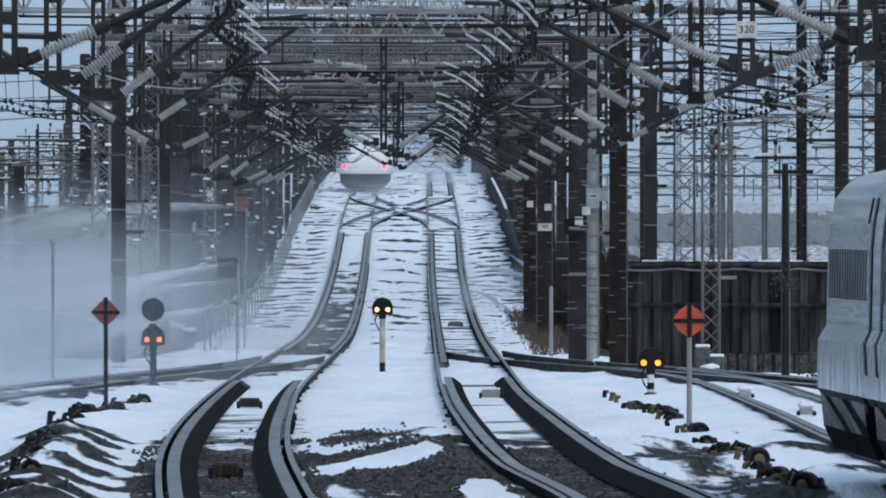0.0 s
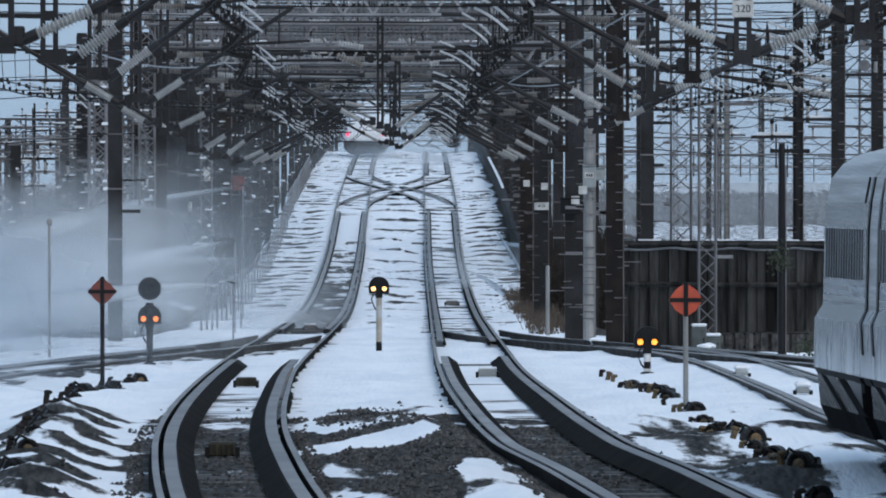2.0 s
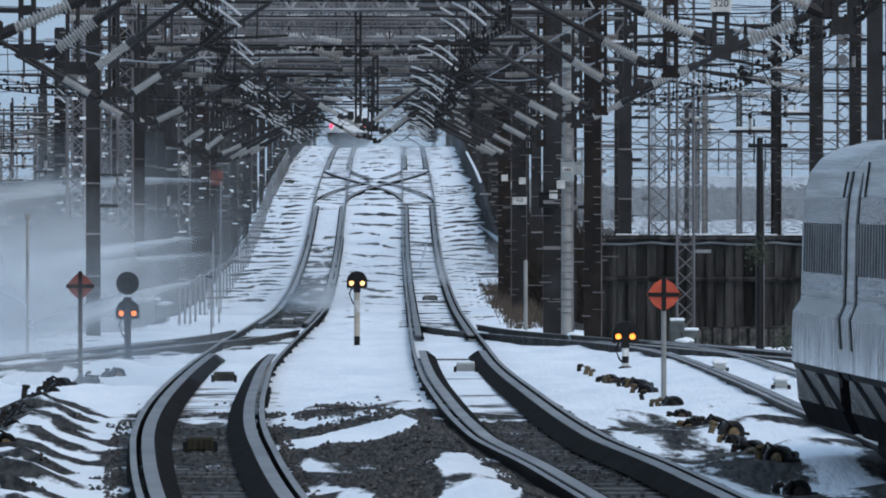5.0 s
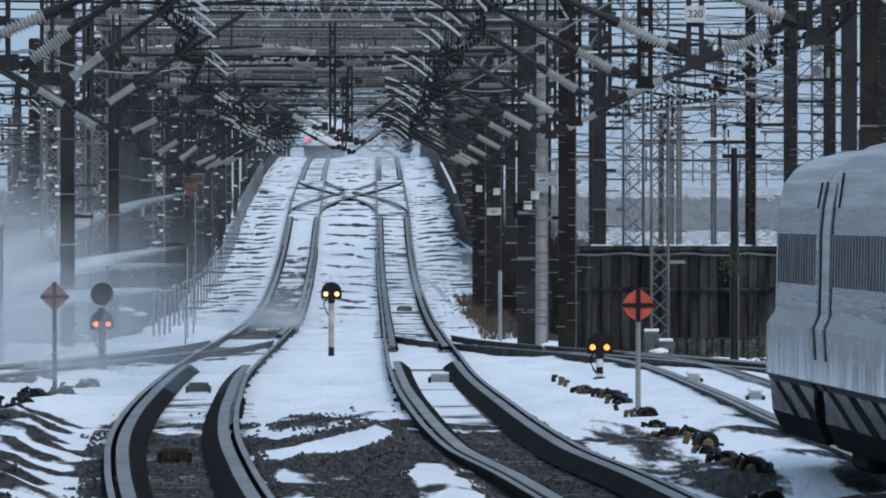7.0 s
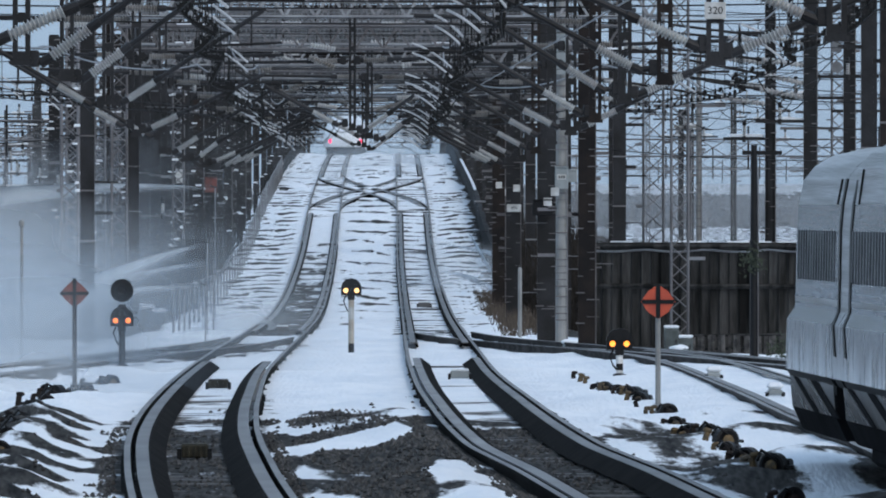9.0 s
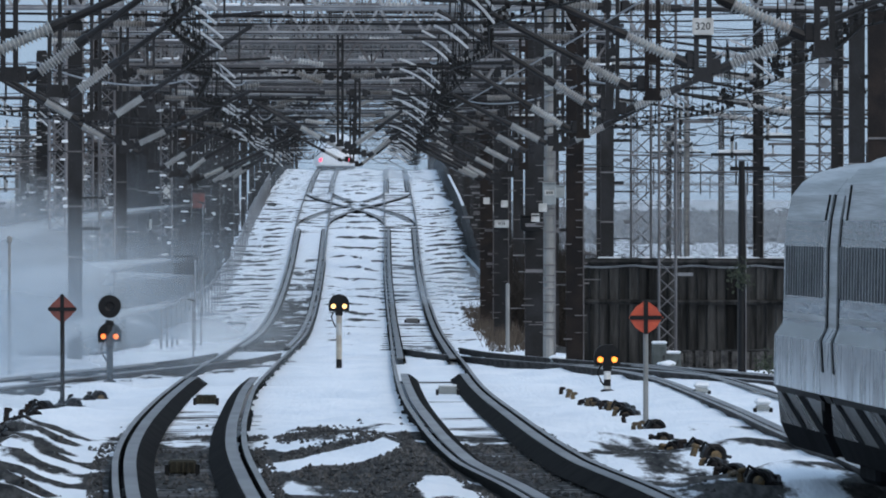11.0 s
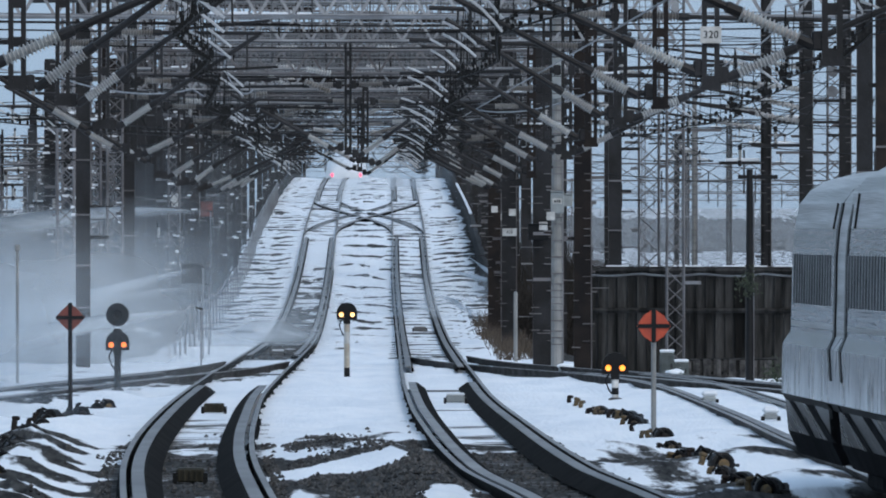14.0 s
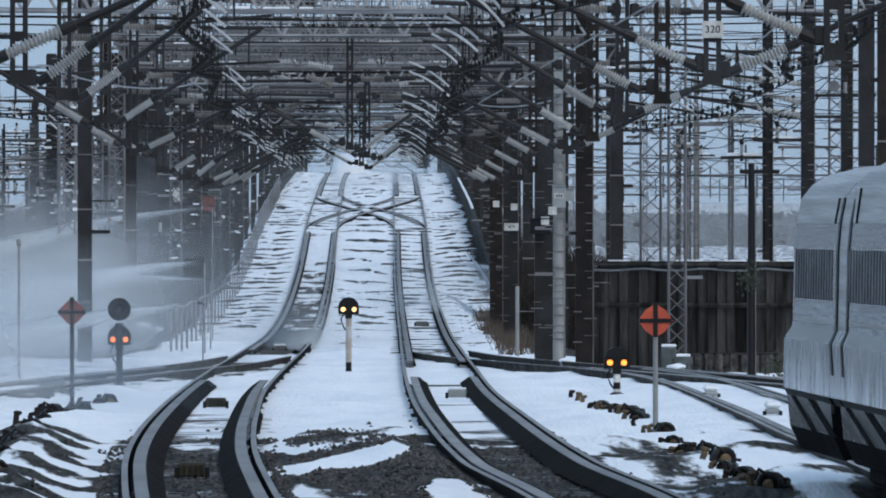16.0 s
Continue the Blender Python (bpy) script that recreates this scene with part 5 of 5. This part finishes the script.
def cable_stand(x, d, seed):
    r = random.Random(seed)
    t = thing("cable_stand", Matrix.Translation((x, d, ground_height(x, d) - 0.03)) @ Matrix.Rotation(r.uniform(-0.5, 0.5), 4, "Z") @ Matrix.Scale(r.uniform(1.0, 1.35), 4),
              "rusty peg with a coil of black cable in the snow", "cable stand", "cable stands beside the track")
    bm = bmesh.new()
    h = r.uniform(0.04, 0.13)
    lean = Matrix.Rotation(r.uniform(-0.35, 0.35), 4, "Y")
    box(bm, 0, 0, 0, 0.055, 0.065, h, 0.012, lean)
    box(bm, 0.02, 0, h - 0.01, 0.085, 0.08, 0.045, 0.016, lean)
    part("peg", bm, YELLOW if seed % 3 and seed < 100 else RUST, t, "weathered yellow-brown peg")
    if seed % 5 in (0, 1, 3, 4) and (d < 232 or seed >= 100):
        bm = bmesh.new()
        w = r.uniform(0.09, 0.13)
        turn = Matrix.Translation((0.07 + w, 0, 0.03)) @ Matrix.Rotation(radians(90), 4, "X") @ Matrix.Rotation(r.uniform(-0.3, 0.3), 4, "Y")
        lathe(bm, [(w * 0.55, -0.07), (w, -0.06), (w, 0.05), (w * 0.8, 0.06), (w * 0.5, 0.04)], turn, 16)
        coil = part("cable_coil", bm, BLACK, t, "half-buried coil of black cable")
        bm = bmesh.new()
        lathe(bm, [(w * 0.45, 0.05), (w * 0.45, 0.075), (w * 0.2, 0.085)], turn, 12)
        part("spool", bm, YELLOW if seed % 2 else RUST, coil, "ochre spool in the coil")
        bm = bmesh.new()
        chain(bm, [(0.05, -0.04, h * 0.7), (0.10, -0.08, h + 0.05), (0.18, -0.06, h), (0.26, -0.02, 0.03), (0.36, 0.0, 0.02)], 0.016, 5)
        part("loose_cable", bm, BLACK, coil)
        bm = bmesh.new()
        box(bm, 0.12 + w, 0.1, 0, 0.14, 0.14, 0.09, 0.02)
        part("clamp_block", bm, STEEL, t)


for i in range(22):
    d = 138 + 5.0 * i
    cable_stand(3.65 - 0.55 * (i / 22) - 0.25 * (i / 22) ** 2, d + 1.2 * math.sin(i * 2.1), i)
for i in range(20):
    d = 138 + 5.6 * i
    cable_stand(-4.5 - 1.3 * min(1, i / 14) + 0.25 * max(0, (i - 14) / 6), d + 1.2 * math.sin(i * 1.3), i + 100)


def snow_lump(x, d, w, h, seed):
    """A low block buried under a rounded cap of snow."""
    t = thing("trackside_case", Matrix.Translation((x, d, ground_height(x, d) - 0.04)), "low equipment case under a rounded cap of snow", "equipment case", "cases under snow")
    bm = bmesh.new()
    box(bm, 0, 0, 0, w * 0.8, w * 0.7, h * 0.6, 0.02)
    part("case", bm, STEEL if seed > 30 and seed % 3 else CABINET, t)
    bm = bmesh.new()
    bmesh.ops.create_icosphere(bm, subdivisions=3, radius=1, matrix=Matrix.Translation((0, 0, h * 0.62)) @ Matrix.Diagonal((w * 0.50, w * 0.46, w * 0.15, 1)))
    for v in bm.verts:
        v.co += v.co.normalized() * 0.05 * noise.noise(v.co * 5 + Vector((seed, 0, 0)))
    part("snow_cap", bm, SNOW, t, smooth_faces=True)


for i, (x, d, w, h) in enumerate(((3.55, 305, 0.38, 0.34), (3.95, 300, 0.34, 0.22), (4.25, 298, 0.4, 0.2), (5.75, 292, 0.42, 0.3), (6.1, 288, 0.36, 0.2), (6.6, 300, 0.26, 0.45))):
    snow_lump(x, d, w, h, i)
crate = random.Random(31)
for i in range(34):
    d = crate.uniform(385, 520)
    snow_lump(crate.uniform(-13.5, -6.6) * d / 360, d, crate.uniform(0.4, 1.0), crate.uniform(0.6, 1.9), 40 + i)


def number_plate(x, d, z, w, h, text, label):
    t = thing("number_plate", Matrix.Translation((x, d, z)), label, "sign")
    bm = bmesh.new()
    box(bm, 0, 0, -h / 2, w, 0.02, h, 0.004)
    part("plate", bm, WHITE, t)
    cu = bpy.data.curves.new("writing", "FONT")
    cu.body, cu.size, cu.align_x, cu.align_y, cu.extrude = text, h * 0.62, "CENTER", "CENTER", 0.002
    tmp = bpy.data.objects.new("writing", cu)
    scene.collection.objects.link(tmp)
    me = bpy.data.meshes.new_from_object(tmp.evaluated_get(bpy.context.evaluated_depsgraph_get()))
    bpy.data.objects.remove(tmp)
    me.materials.append(BLACK)
    ob = new("writing", me)
    ob.parent = t
    ob.matrix_basis = Matrix.Translation((0, -0.014, 0)) @ Matrix.Rotation(radians(90), 4, "X")
    return t


number_plate(right_line(161) + 2.35, 160.85, level(161) + 5.0, 0.25, 0.2, "320", "white plate with a black number on the hanging post")
number_plate(2.97, 394.6, 1.62, 0.42, 0.22, "409", "white plate with a black number on a mast")
for k, (x, d, z) in enumerate(((2.75, 429, 2.2), (3.05, 394.7, 2.2), (3.45, 327, 2.3), (2.85, 400, 2.05), (3.3, 329.7, 2.05))):
    t = thing("white_plate", Matrix.Translation((x, d - 0.3, z)), "small blank white plate on a mast", "sign", "small plates")
    bm = bmesh.new()
    box(bm, 0, 0, -0.1, 0.2, 0.02, 0.2, 0.004)
    part("plate", bm, WHITE, t)


def wall_box(x, d, z, w, h, material, label, mark=False):
    t = thing("junction_box", Matrix.Translation((x, d, z)), label, "junction box", "boxes on the masts")
    bm = bmesh.new()
    box(bm, 0, 0, -h / 2, w, 0.18, h, 0.015)
    part("housing", bm, material, t)
    bm = bmesh.new()
    box(bm, 0, -0.02, h / 2, w * 1.06, 0.24, 0.03, 0.008)
    part("lid", bm, material, t)
    if mark:
        bm = bmesh.new()
        box(bm, 0, -0.1, -h * 0.05, w * 0.7, 0.012, h * 0.25)
        part("label_plate", bm, WHITE, t, "white plate with faint marks")
        for k in range(3):
            bm = bmesh.new()
            box(bm, (k - 1) * w * 0.18, -0.11, h * 0.0, w * 0.1, 0.008, h * 0.13)
            part("mark_bar", bm, STEEL, t)


wall_box(3.62, 327.7, 2.62, 0.32, 0.52, CABINET, "pale grey junction box clamped to the concrete pole", True)
wall_box(3.62, 327.7, 5.6, 0.26, 0.95, CABINET, "tall pale grey tube box on the concrete pole")
wall_box(3.18, 329.5, 1.90, 0.50, 0.36, BLACK, "black box on a steel mast")
wall_box(4.62, 391.6, 2.55, 0.28, 0.34, CABINET, "small pale box on a steel mast")
wall_box(-6.3, 396, 0.4, 0.6, 0.55, BLACK, "black box on a mast in the mist")


def signal_cabinet(x, d, w, h):
    t = thing("signal_cabinet", Matrix.Translation((x, d, ground_height(x, d) - 0.03)), "grey-green trackside cabinet with a snow-dusted lid", "cabinet", "trackside cabinets")
    bm = bmesh.new()
    box(bm, 0, 0, 0, w, w * 0.8, h, 0.015)
    part("housing", bm, GREENBOX, t)
    bm = bmesh.new()
    box(bm, 0, -w * 0.41, h * 0.12, w * 0.86, 0.02, h * 0.8, 0.006)
    door = part("door", bm, GREENBOX, t)
    bm = bmesh.new()
    box(bm, w * 0.3, -w * 0.44, h * 0.5, 0.03, 0.03, 0.1)
    part("handle", bm, STEEL, door)
    bm = bmesh.new()
    vs = [bm.verts.new(p) for p in ((-0.05, -w * 0.43, h * 0.62), (0.05, -w * 0.43, h * 0.62), (0, -w * 0.43, h * 0.72))]
    bm.faces.new(vs)
    part("warning_mark", bm, WHITE, door)
    bm = bmesh.new()
    box(bm, 0, 0, h, w * 1.05, w * 0.86, 0.07, 0.03)
    part("snow_cap", bm, SNOW, t)


wall_box(-6.95, 469, 2.1, 0.42, 0.5, DULLRED, "dull red box in the mist on a mast")
wall_box(-7.5, 439.6, 2.45, 0.3, 0.42, WHITE, "white box in the mist on a mast")


def make_ivy(x, d, z, count):
    bm = bmesh.new()
    r = random.Random(5)
    for k in range(count):
        p = Vector((x + r.gauss(0, 0.12), d - 0.12 + r.gauss(0, 0.05), z + r.gauss(0, 0.16)))
        a, b = Vector((r.uniform(-0.05, 0.05), 0, r.uniform(0.02, 0.06))), Vector((r.uniform(0.02, 0.06), r.uniform(-0.03, 0.03), r.uniform(-0.03, 0.02)))
        bm.faces.new([bm.verts.new(v) for v in (p, p + b, p + a + b, p + a)])
    tagged(part("ivy", bm, IVY), "dark green evergreen tuft by the board fence", "ivy", kind="stuff")


IVY = mat("dark_ivy", (0.035, 0.05, 0.025), 0.7, var=0.4, scale=9)
make_ivy(7.52, 299.9, 0.85, 150)
make_ivy(8.55, 316, ground_height(8.55, 316) + 0.28, 130)
signal_cabinet(6.05, 316, 0.34, 0.72)
signal_cabinet(6.42, 318, 0.34, 0.5)


def slim_stake(x, d, h, material, label, r=0.05):
    t = thing("marker_stake", Matrix.Translation((x, d, ground_height(x, d) - 0.05)), label, "stake", "marker stakes")
    bm = bmesh.new()
    lathe(bm, [(r, 0), (r, h), (r * 1.9, h + 0.03), (r * 1.9, h + 0.12), (r, h + 0.15)] if r < 0.04 else [(r, 0), (r, h), (0.03, h + 0.04)], None, 8)
    part("stake", bm, material, t)


slim_stake(2.75, 345, 1.8, POLE, "thin grey marker stake at the bank's foot")
slim_stake(-8.2, 285, 2.9, POLE, "thin pale post in the spray", 0.03)


# ---- brush on the bank ----
def make_brush():
    bm = bmesh.new()
    r = random.Random(9)
    for k in range(260):
        d = r.uniform(350, 470)
        x = right_line(d) + r.uniform(1.9, 3.0)
        z = ground_height(x, d)
        for j in range(7):
            a = r.uniform(0, 6.28)
            h = r.uniform(0.15, 0.55)
            p = Vector((x + r.uniform(-0.2, 0.2), d + r.uniform(-0.2, 0.2), z))
            q = p + Vector((math.cos(a) * h * 0.5, math.sin(a) * h * 0.5, h))
            w = Vector((0.012, 0, 0))
            bm.faces.new([bm.verts.new(v) for v in (p - w, p + w, q)])
    tagged(part("brush", bm, BRUSH), "dry brown grass poking through snow on the bank", "dry grass", kind="stuff")


make_brush()


def make_shrubs(name, label, x0, x1, d0, d1, count, tall, seed):
    """Leafless undergrowth: forked twigs from many stems."""
    bm = bmesh.new()
    r = random.Random(seed)
    for k in range(count):
        d = r.uniform(d0, d1)
        x = r.uniform(x0, x1) * d / d0
        z = ground_height(x, d) - 0.1
        h = tall * r.uniform(0.5, 1.0) - min(0.0, z + 1.6)
        p = Vector((x, d, z))
        q = p + Vector((r.uniform(-0.3, 0.3), 0, h * 0.5))
        w = Vector((0.03, 0, 0))
        bm.faces.new([bm.verts.new(v) for v in (p - w, p + w, q)])
        for j in range(9):
            a = p + (q - p) * r.uniform(0.3, 1.0)
            b = a + Vector((r.uniform(-0.8, 0.8), r.uniform(-0.5, 0.5), h * r.uniform(0.15, 0.55)))
            c = Vector((0.022, 0, 0.012))
            bm.faces.new([bm.verts.new(v) for v in (a - c, a + c, b)])
            if j % 2:
                e = a + (b - a) * 0.5
                bm.faces.new([bm.verts.new(v) for v in (e - c, e + c, e + Vector((r.uniform(-0.5, 0.5), 0, h * 0.25)))])
    tagged(part(name, bm, TWIG), label, "shrubs", kind="stuff")


make_shrubs("shrubs", "dark leafless shrubs behind the masts on the bank", 3.2, 6.0, 420, 620, 800, 2.6, 21)
make_shrubs("shrubs", "dark leafless shrubs in the misty yard", -12.5, -6.6, 420, 640, 2200, 4.0, 22)


# ---- distance ----
def make_woods():
    bm = bmesh.new()
    r = random.Random(12)
    for k in range(3200):
        d = r.uniform(2000, 3400)
        x = r.uniform(-140, 140)
        z = ground_height(x, 2500) - 0.3
        h = r.uniform(1.0, 2.6) * (1.0 + 0.9 * noise.noise((x * 0.02, 0, 3)))
        for j in range(7):
            a = r.uniform(0, 6.28)
            p = Vector((x + r.uniform(-1.5, 1.5), d, z + r.uniform(0, h * 0.4)))
            s = r.uniform(0.5, 1.4)
            q = p + Vector((math.cos(a) * s, 0, h * r.uniform(0.4, 0.7)))
            bm.faces.new([bm.verts.new(v) for v in (p, p + Vector((s, 0, 0)), q, q + Vector((-s * 0.6, 0.3, -0.3)))])
    tagged(part("woods", bm, WOODS), "far low woods across the snowfield, with haze in their pale grey", "woods", kind="stuff")


make_woods()


# ---- water spray from the snow-melting sprinklers ----
def spray_jet(start, stop, rise, wide, material, label, name="water_jet", n=26, m=7):
    """A bowed sheet of water: narrow at the nozzle, spreading and thinning as it falls."""
    s = Vector(start)
    e = Vector(stop)
    bm = bmesh.new()
    lay = bm.verts.layers.float.new("thick")
    grid = []
    for i in range(n + 1):
        u = i / n
        c = (e - s) * u + Vector((0, 0, rise * 4 * u * (1 - u)))
        row = []
        for j in range(m + 1):
            w = 2 * j / m - 1
            drop = -abs(w) * wide * (0.06 + u) if w < 0 else w * wide * (0.02 + 0.25 * u)
            v = bm.verts.new(c + Vector((0, 0.4 * wide * u * math.sin(5 * u + 2 * w), drop)))
            v[lay] = (1 - abs(w) ** 1.5) * (1 - u) ** 0.7 * min(1.0, u * 3.0)
            row.append(v)
        grid.append(row)
    for a, b in zip(grid, grid[1:]):
        for j in range(m):
            bm.faces.new((a[j], a[j + 1], b[j + 1], b[j]))
    t = thing(name, Matrix.Translation(s), label, "water spray", "sprinkler jets")
    ob = part("spray", bm, material, t, smooth_faces=True)
    ob.visible_shadow = False
    return t


def mist_bank(x, d, z, w, h, material, label, seed):
    """A drifting veil of fine water, bowed, thick in the middle and low down."""
    bm = bmesh.new()
    lay = bm.verts.layers.float.new("thick")
    grid = []
    n, m = 20, 14
    for i in range(n + 1):
        row = []
        for j in range(m + 1):
            a, b = 2 * i / n - 1, j / m
            y = 4 * math.sin(2.2 * a + seed) + 2.0 * b
            v = bm.verts.new((a * w / 2, y, b * h + 0.15 * h * math.sin(3 * a + seed * 2) * b))
            v[lay] = max(0.0, 1 - a * a) ** 1.8 * max(0.0, 1 - b) ** 0.8 * min(1.0, b * 6 + 0.25)
            row.append(v)
        grid.append(row)
    for p, q in zip(grid, grid[1:]):
        for j in range(m):
            bm.faces.new((p[j], q[j], q[j + 1], p[j + 1]))
    t = thing("mist", Matrix.Translation((x, d, z)), label, "mist", "veils of mist")
    ob = part("veil", bm, material, t, smooth_faces=True)
    ob.visible_shadow = False
    return t


JET = spray_material("water_jet", 2.3, 1.1, (0.3, 0.3, 2.6))
VEIL = spray_material("water_mist", 0.80, 0.28, (0.5, 0.3, 1.2))
DENSE = spray_material("dense_water_mist", 1.35, 0.28, (0.5, 0.3, 1.2), 3.0)
THIN = spray_material("thin_mist", 0.5, 0.30, (0.5, 0.3, 1.0))
HAZE = spray_material("far_haze", 0.18, 0.10, (0.5, 0.3, 1.0))
NOZZLES = [(-5.2, 345, 0.95, -13.5, 335, -1.3, 0.35), (-5.8, 400, 2.2, -17, 385, 0.2, 0.45), (-4.9, 322, 0.1, -13, 312, -1.3, 0.3), (-5.3, 362, 0.35, -15, 350, -1.2, 0.35)]
for x, d, z, *_ in NOZZLES:
    g = ground_height(x, d) - 0.1
    t = thing("sprinkler", Matrix.Translation((x, d, g)), "thin grey sprinkler pipe beside the track", "sprinkler", "sprinklers")
    bm = bmesh.new()
    rod(bm, (0, 0, 0), (0, 0, z - g), 0.018, 6)
    part("pipe", bm, GALV, t)
    bm = bmesh.new()
    rod(bm, (0.04, 0, z - g), (-0.14, 0, z - g + 0.05), 0.03, 8, 0.02)
    part("nozzle", bm, STEEL, t)
FAR = spray_material("snowfield_haze", 0.42, 0.02, (0.5, 0.3, 1.0))
jets = [spray_jet((x, d, z), (x2, d2, z2), rise, 1.0, JET, "white water jet from a sprinkler across the loop") for x, d, z, x2, d2, z2, rise in NOZZLES]
jets += [
        spray_jet((0.5, 540, -0.35), (4.6, 510, -1.6), 0.25, 0.5, JET, "small water jet beside the far track"),
        spray_jet((1.9, 482, 0.55), (3.9, 476, -1.5), 0.12, 0.5, JET, "small water jet beside the far track"),
        spray_jet((0.9, 470, -0.9), (5.0, 448, -2.0), 0.25, 0.45, JET, "small water jet beside the far track")]
veils = [mist_bank(-10.2, 334, -1.5, 14, 4.0, DENSE, "pale veil of water mist beside the line", 0.3),
         mist_bank(-11.5, 400, -2.5, 19, 6.0, VEIL, "pale veil of water mist beside the line", 3.1),
         mist_bank(-10.0, 304, -1.3, 15, 3.6, DENSE, "thin drifting water mist", 4.0),
         mist_bank(-8.6, 262, -1.2, 14, 2.7, DENSE, "pale veil of water mist over the loop", 2.7),
         mist_bank(-6.6, 214, -0.9, 7, 2.2, VEIL, "thin drifting water mist before the signs", 1.4),
         mist_bank(-3.9, 372, -1.55, 5.5, 1.9, VEIL, "thin drifting water mist over the track", 5.0),
         mist_bank(-17, 560, -6, 28, 13.0, THIN, "pale veil of water mist over the yard", 6.0),
         mist_bank(-4.0, 770, 1.5, 10, 2.6, THIN, "snow dust hanging behind the train", 7.0),
         mist_bank(-0.6, 830, 2.2, 10, 2.8, VEIL, "snow dust hanging behind the train", 8.0),
         mist_bank(0.6, 462, -1.5, 6.0, 1.8, THIN, "thin drifting spray over the track", 4.4),
         mist_bank(2.4, 500, -1.9, 5.0, 1.6, VEIL, "fine spray beside the far track", 1.2),
         mist_bank(16, 600, -7, 40, 20.0, HAZE, "thin winter haze over the yard", 1.0),
         mist_bank(30, 1800, -9, 260, 42.0, FAR, "winter haze over the snowfield", 3.0),
         mist_bank(22, 950, -8, 60, 26.0, HAZE, "thin winter haze over the yard", 2.0)]

dust = [mist_bank(left_line(790), 784, level(790) - 0.1, 7.5, 1.3, THIN, "snow dust whirled up by the train", 9.0),
        mist_bank(left_line(790) + 0.4, 776, level(790) - 0.1, 5.5, 0.8, THIN, "snow dust whirled up by the train", 10.0)]

# ---- pieces of the track bed ----
make_sleepers(track_r, right_line, 118, 170, 960)
make_sleepers(track_l, left_line, 118, 170, 960)


# ---- loose ballast where the snow is gone ----
def make_stones():
    r = random.Random(77)
    verts, faces = [], []
    shape = ((0.5, 0, 0.1), (0.1, 0.5, 0.15), (-0.5, 0.1, 0.1), (-0.05, -0.5, 0.1), (0.08, 0.02, 0.62), (0, 0, -0.3))
    tri = ((0, 1, 4), (1, 2, 4), (2, 3, 4), (3, 0, 4), (1, 0, 5), (2, 1, 5), (3, 2, 5), (0, 3, 5))
    for k in range(52000):
        d = 122 + 92 * r.random() ** 1.15
        x = r.uniform(left_line(d) - 4.0, right_line(d) + 4.4)
        if min(abs(abs(x - p(d)) - 0.75) for p in (left_line, right_line, right_loop)) < 0.14:
            continue
        if min(abs(x - left_line(d)), abs(x - right_line(d))) < 0.7 and k % 4:
            continue
        if bare_and_shade(x, d) + 0.24 * noise.noise((x * 1.7, d * 0.12, 2)) + r.uniform(-0.1, 0.1) < (0.74 if x < left_line(d) - 1.2 or x > right_line(d) + 1.2 else 0.53):
            continue
        s, a = r.uniform(0.035, 0.085), r.uniform(0, 6.28)
        ca, sa, n = s * math.cos(a), s * math.sin(a), len(verts)
        z = ground_height(x, d)
        hz = s * r.uniform(0.6, 1.1)
        verts += [(x + px * ca - py * sa, d + px * sa + py * ca, z + pz * hz) for px, py, pz in shape]
        faces += [(n + i, n + j, n + k2) for i, j, k2 in tri]
    me = bpy.data.meshes.new("ballast")
    me.from_pydata(verts, [], faces)
    me.materials.append(STONE)
    tagged(new("ballast", me), "loose dark wet ballast stones between the rails", "ballast", kind="stuff")


def stone_material():
    m = mat("wet_ballast_stone", (0.085, 0.080, 0.074), 0.6, var=0.5, scale=4, fine=40, second=(0.04, 0.037, 0.034), spec=0.3)
    n, l = m.node_tree.nodes, m.node_tree.links
    geo = next(k for k in n if k.type == "NEW_GEOMETRY")
    hsv = next(k for k in n if k.type == "HUE_SAT")
    mr = n.new("ShaderNodeMapRange")
    mr.inputs["To Min"].default_value, mr.inputs["To Max"].default_value = 0.35, 1.7
    l.new(geo.outputs["Random Per Island"], mr.inputs["Value"])
    l.new(mr.outputs[0], hsv.inputs["Value"])
    return m


STONE = stone_material()
make_stones()


# ---- what moves ----
RUN = ((0, 790), (0.75, 830), (1.5, 866), (2.5, 900), (3.5, 930), (5, 952), (7, 978), (9, 1013), (11, 1048), (12.5, 1074), (14.5, 1106), (16, 1135))


def motions():
    rows = []
    for t, d in RUN:
        slope = math.degrees(math.atan((level(d + 20) - level(d)) / 20))
        rows.append((t, pose(left_line(d), d, level(d), slope, 0, 0)))
    walk(train, rows)
    for k, puff in enumerate(dust):
        gap = 6 + 8 * k
        walk(puff, [(t, pose(left_line(d - gap) + 0.3 * math.sin(t + k), d - gap, level(d - gap) - 0.1)) for t, d in RUN])
    for k, j in enumerate(jets):
        base = j.matrix_basis.copy()
        walk(j, [(0.5 * i, base @ pose(0, 0, 0, 0, 5.5 * math.sin(0.5 * i * 1.3 + k * 2.0), 9.0 * math.sin(0.5 * i * 0.9 + k * 1.7))) for i in range(33)])
    for k, v in enumerate(veils):
        base = v.matrix_basis.copy()
        big = 1.4 if k < 7 else 0.3
        walk(v, [(1.0 * i, base @ pose(big * math.sin(i * 0.55 + k), 0.5 * math.sin(i * 0.4 + k), 0.2 * big * math.sin(i * 0.8 + 2 * k))) for i in range(17)])


motions()
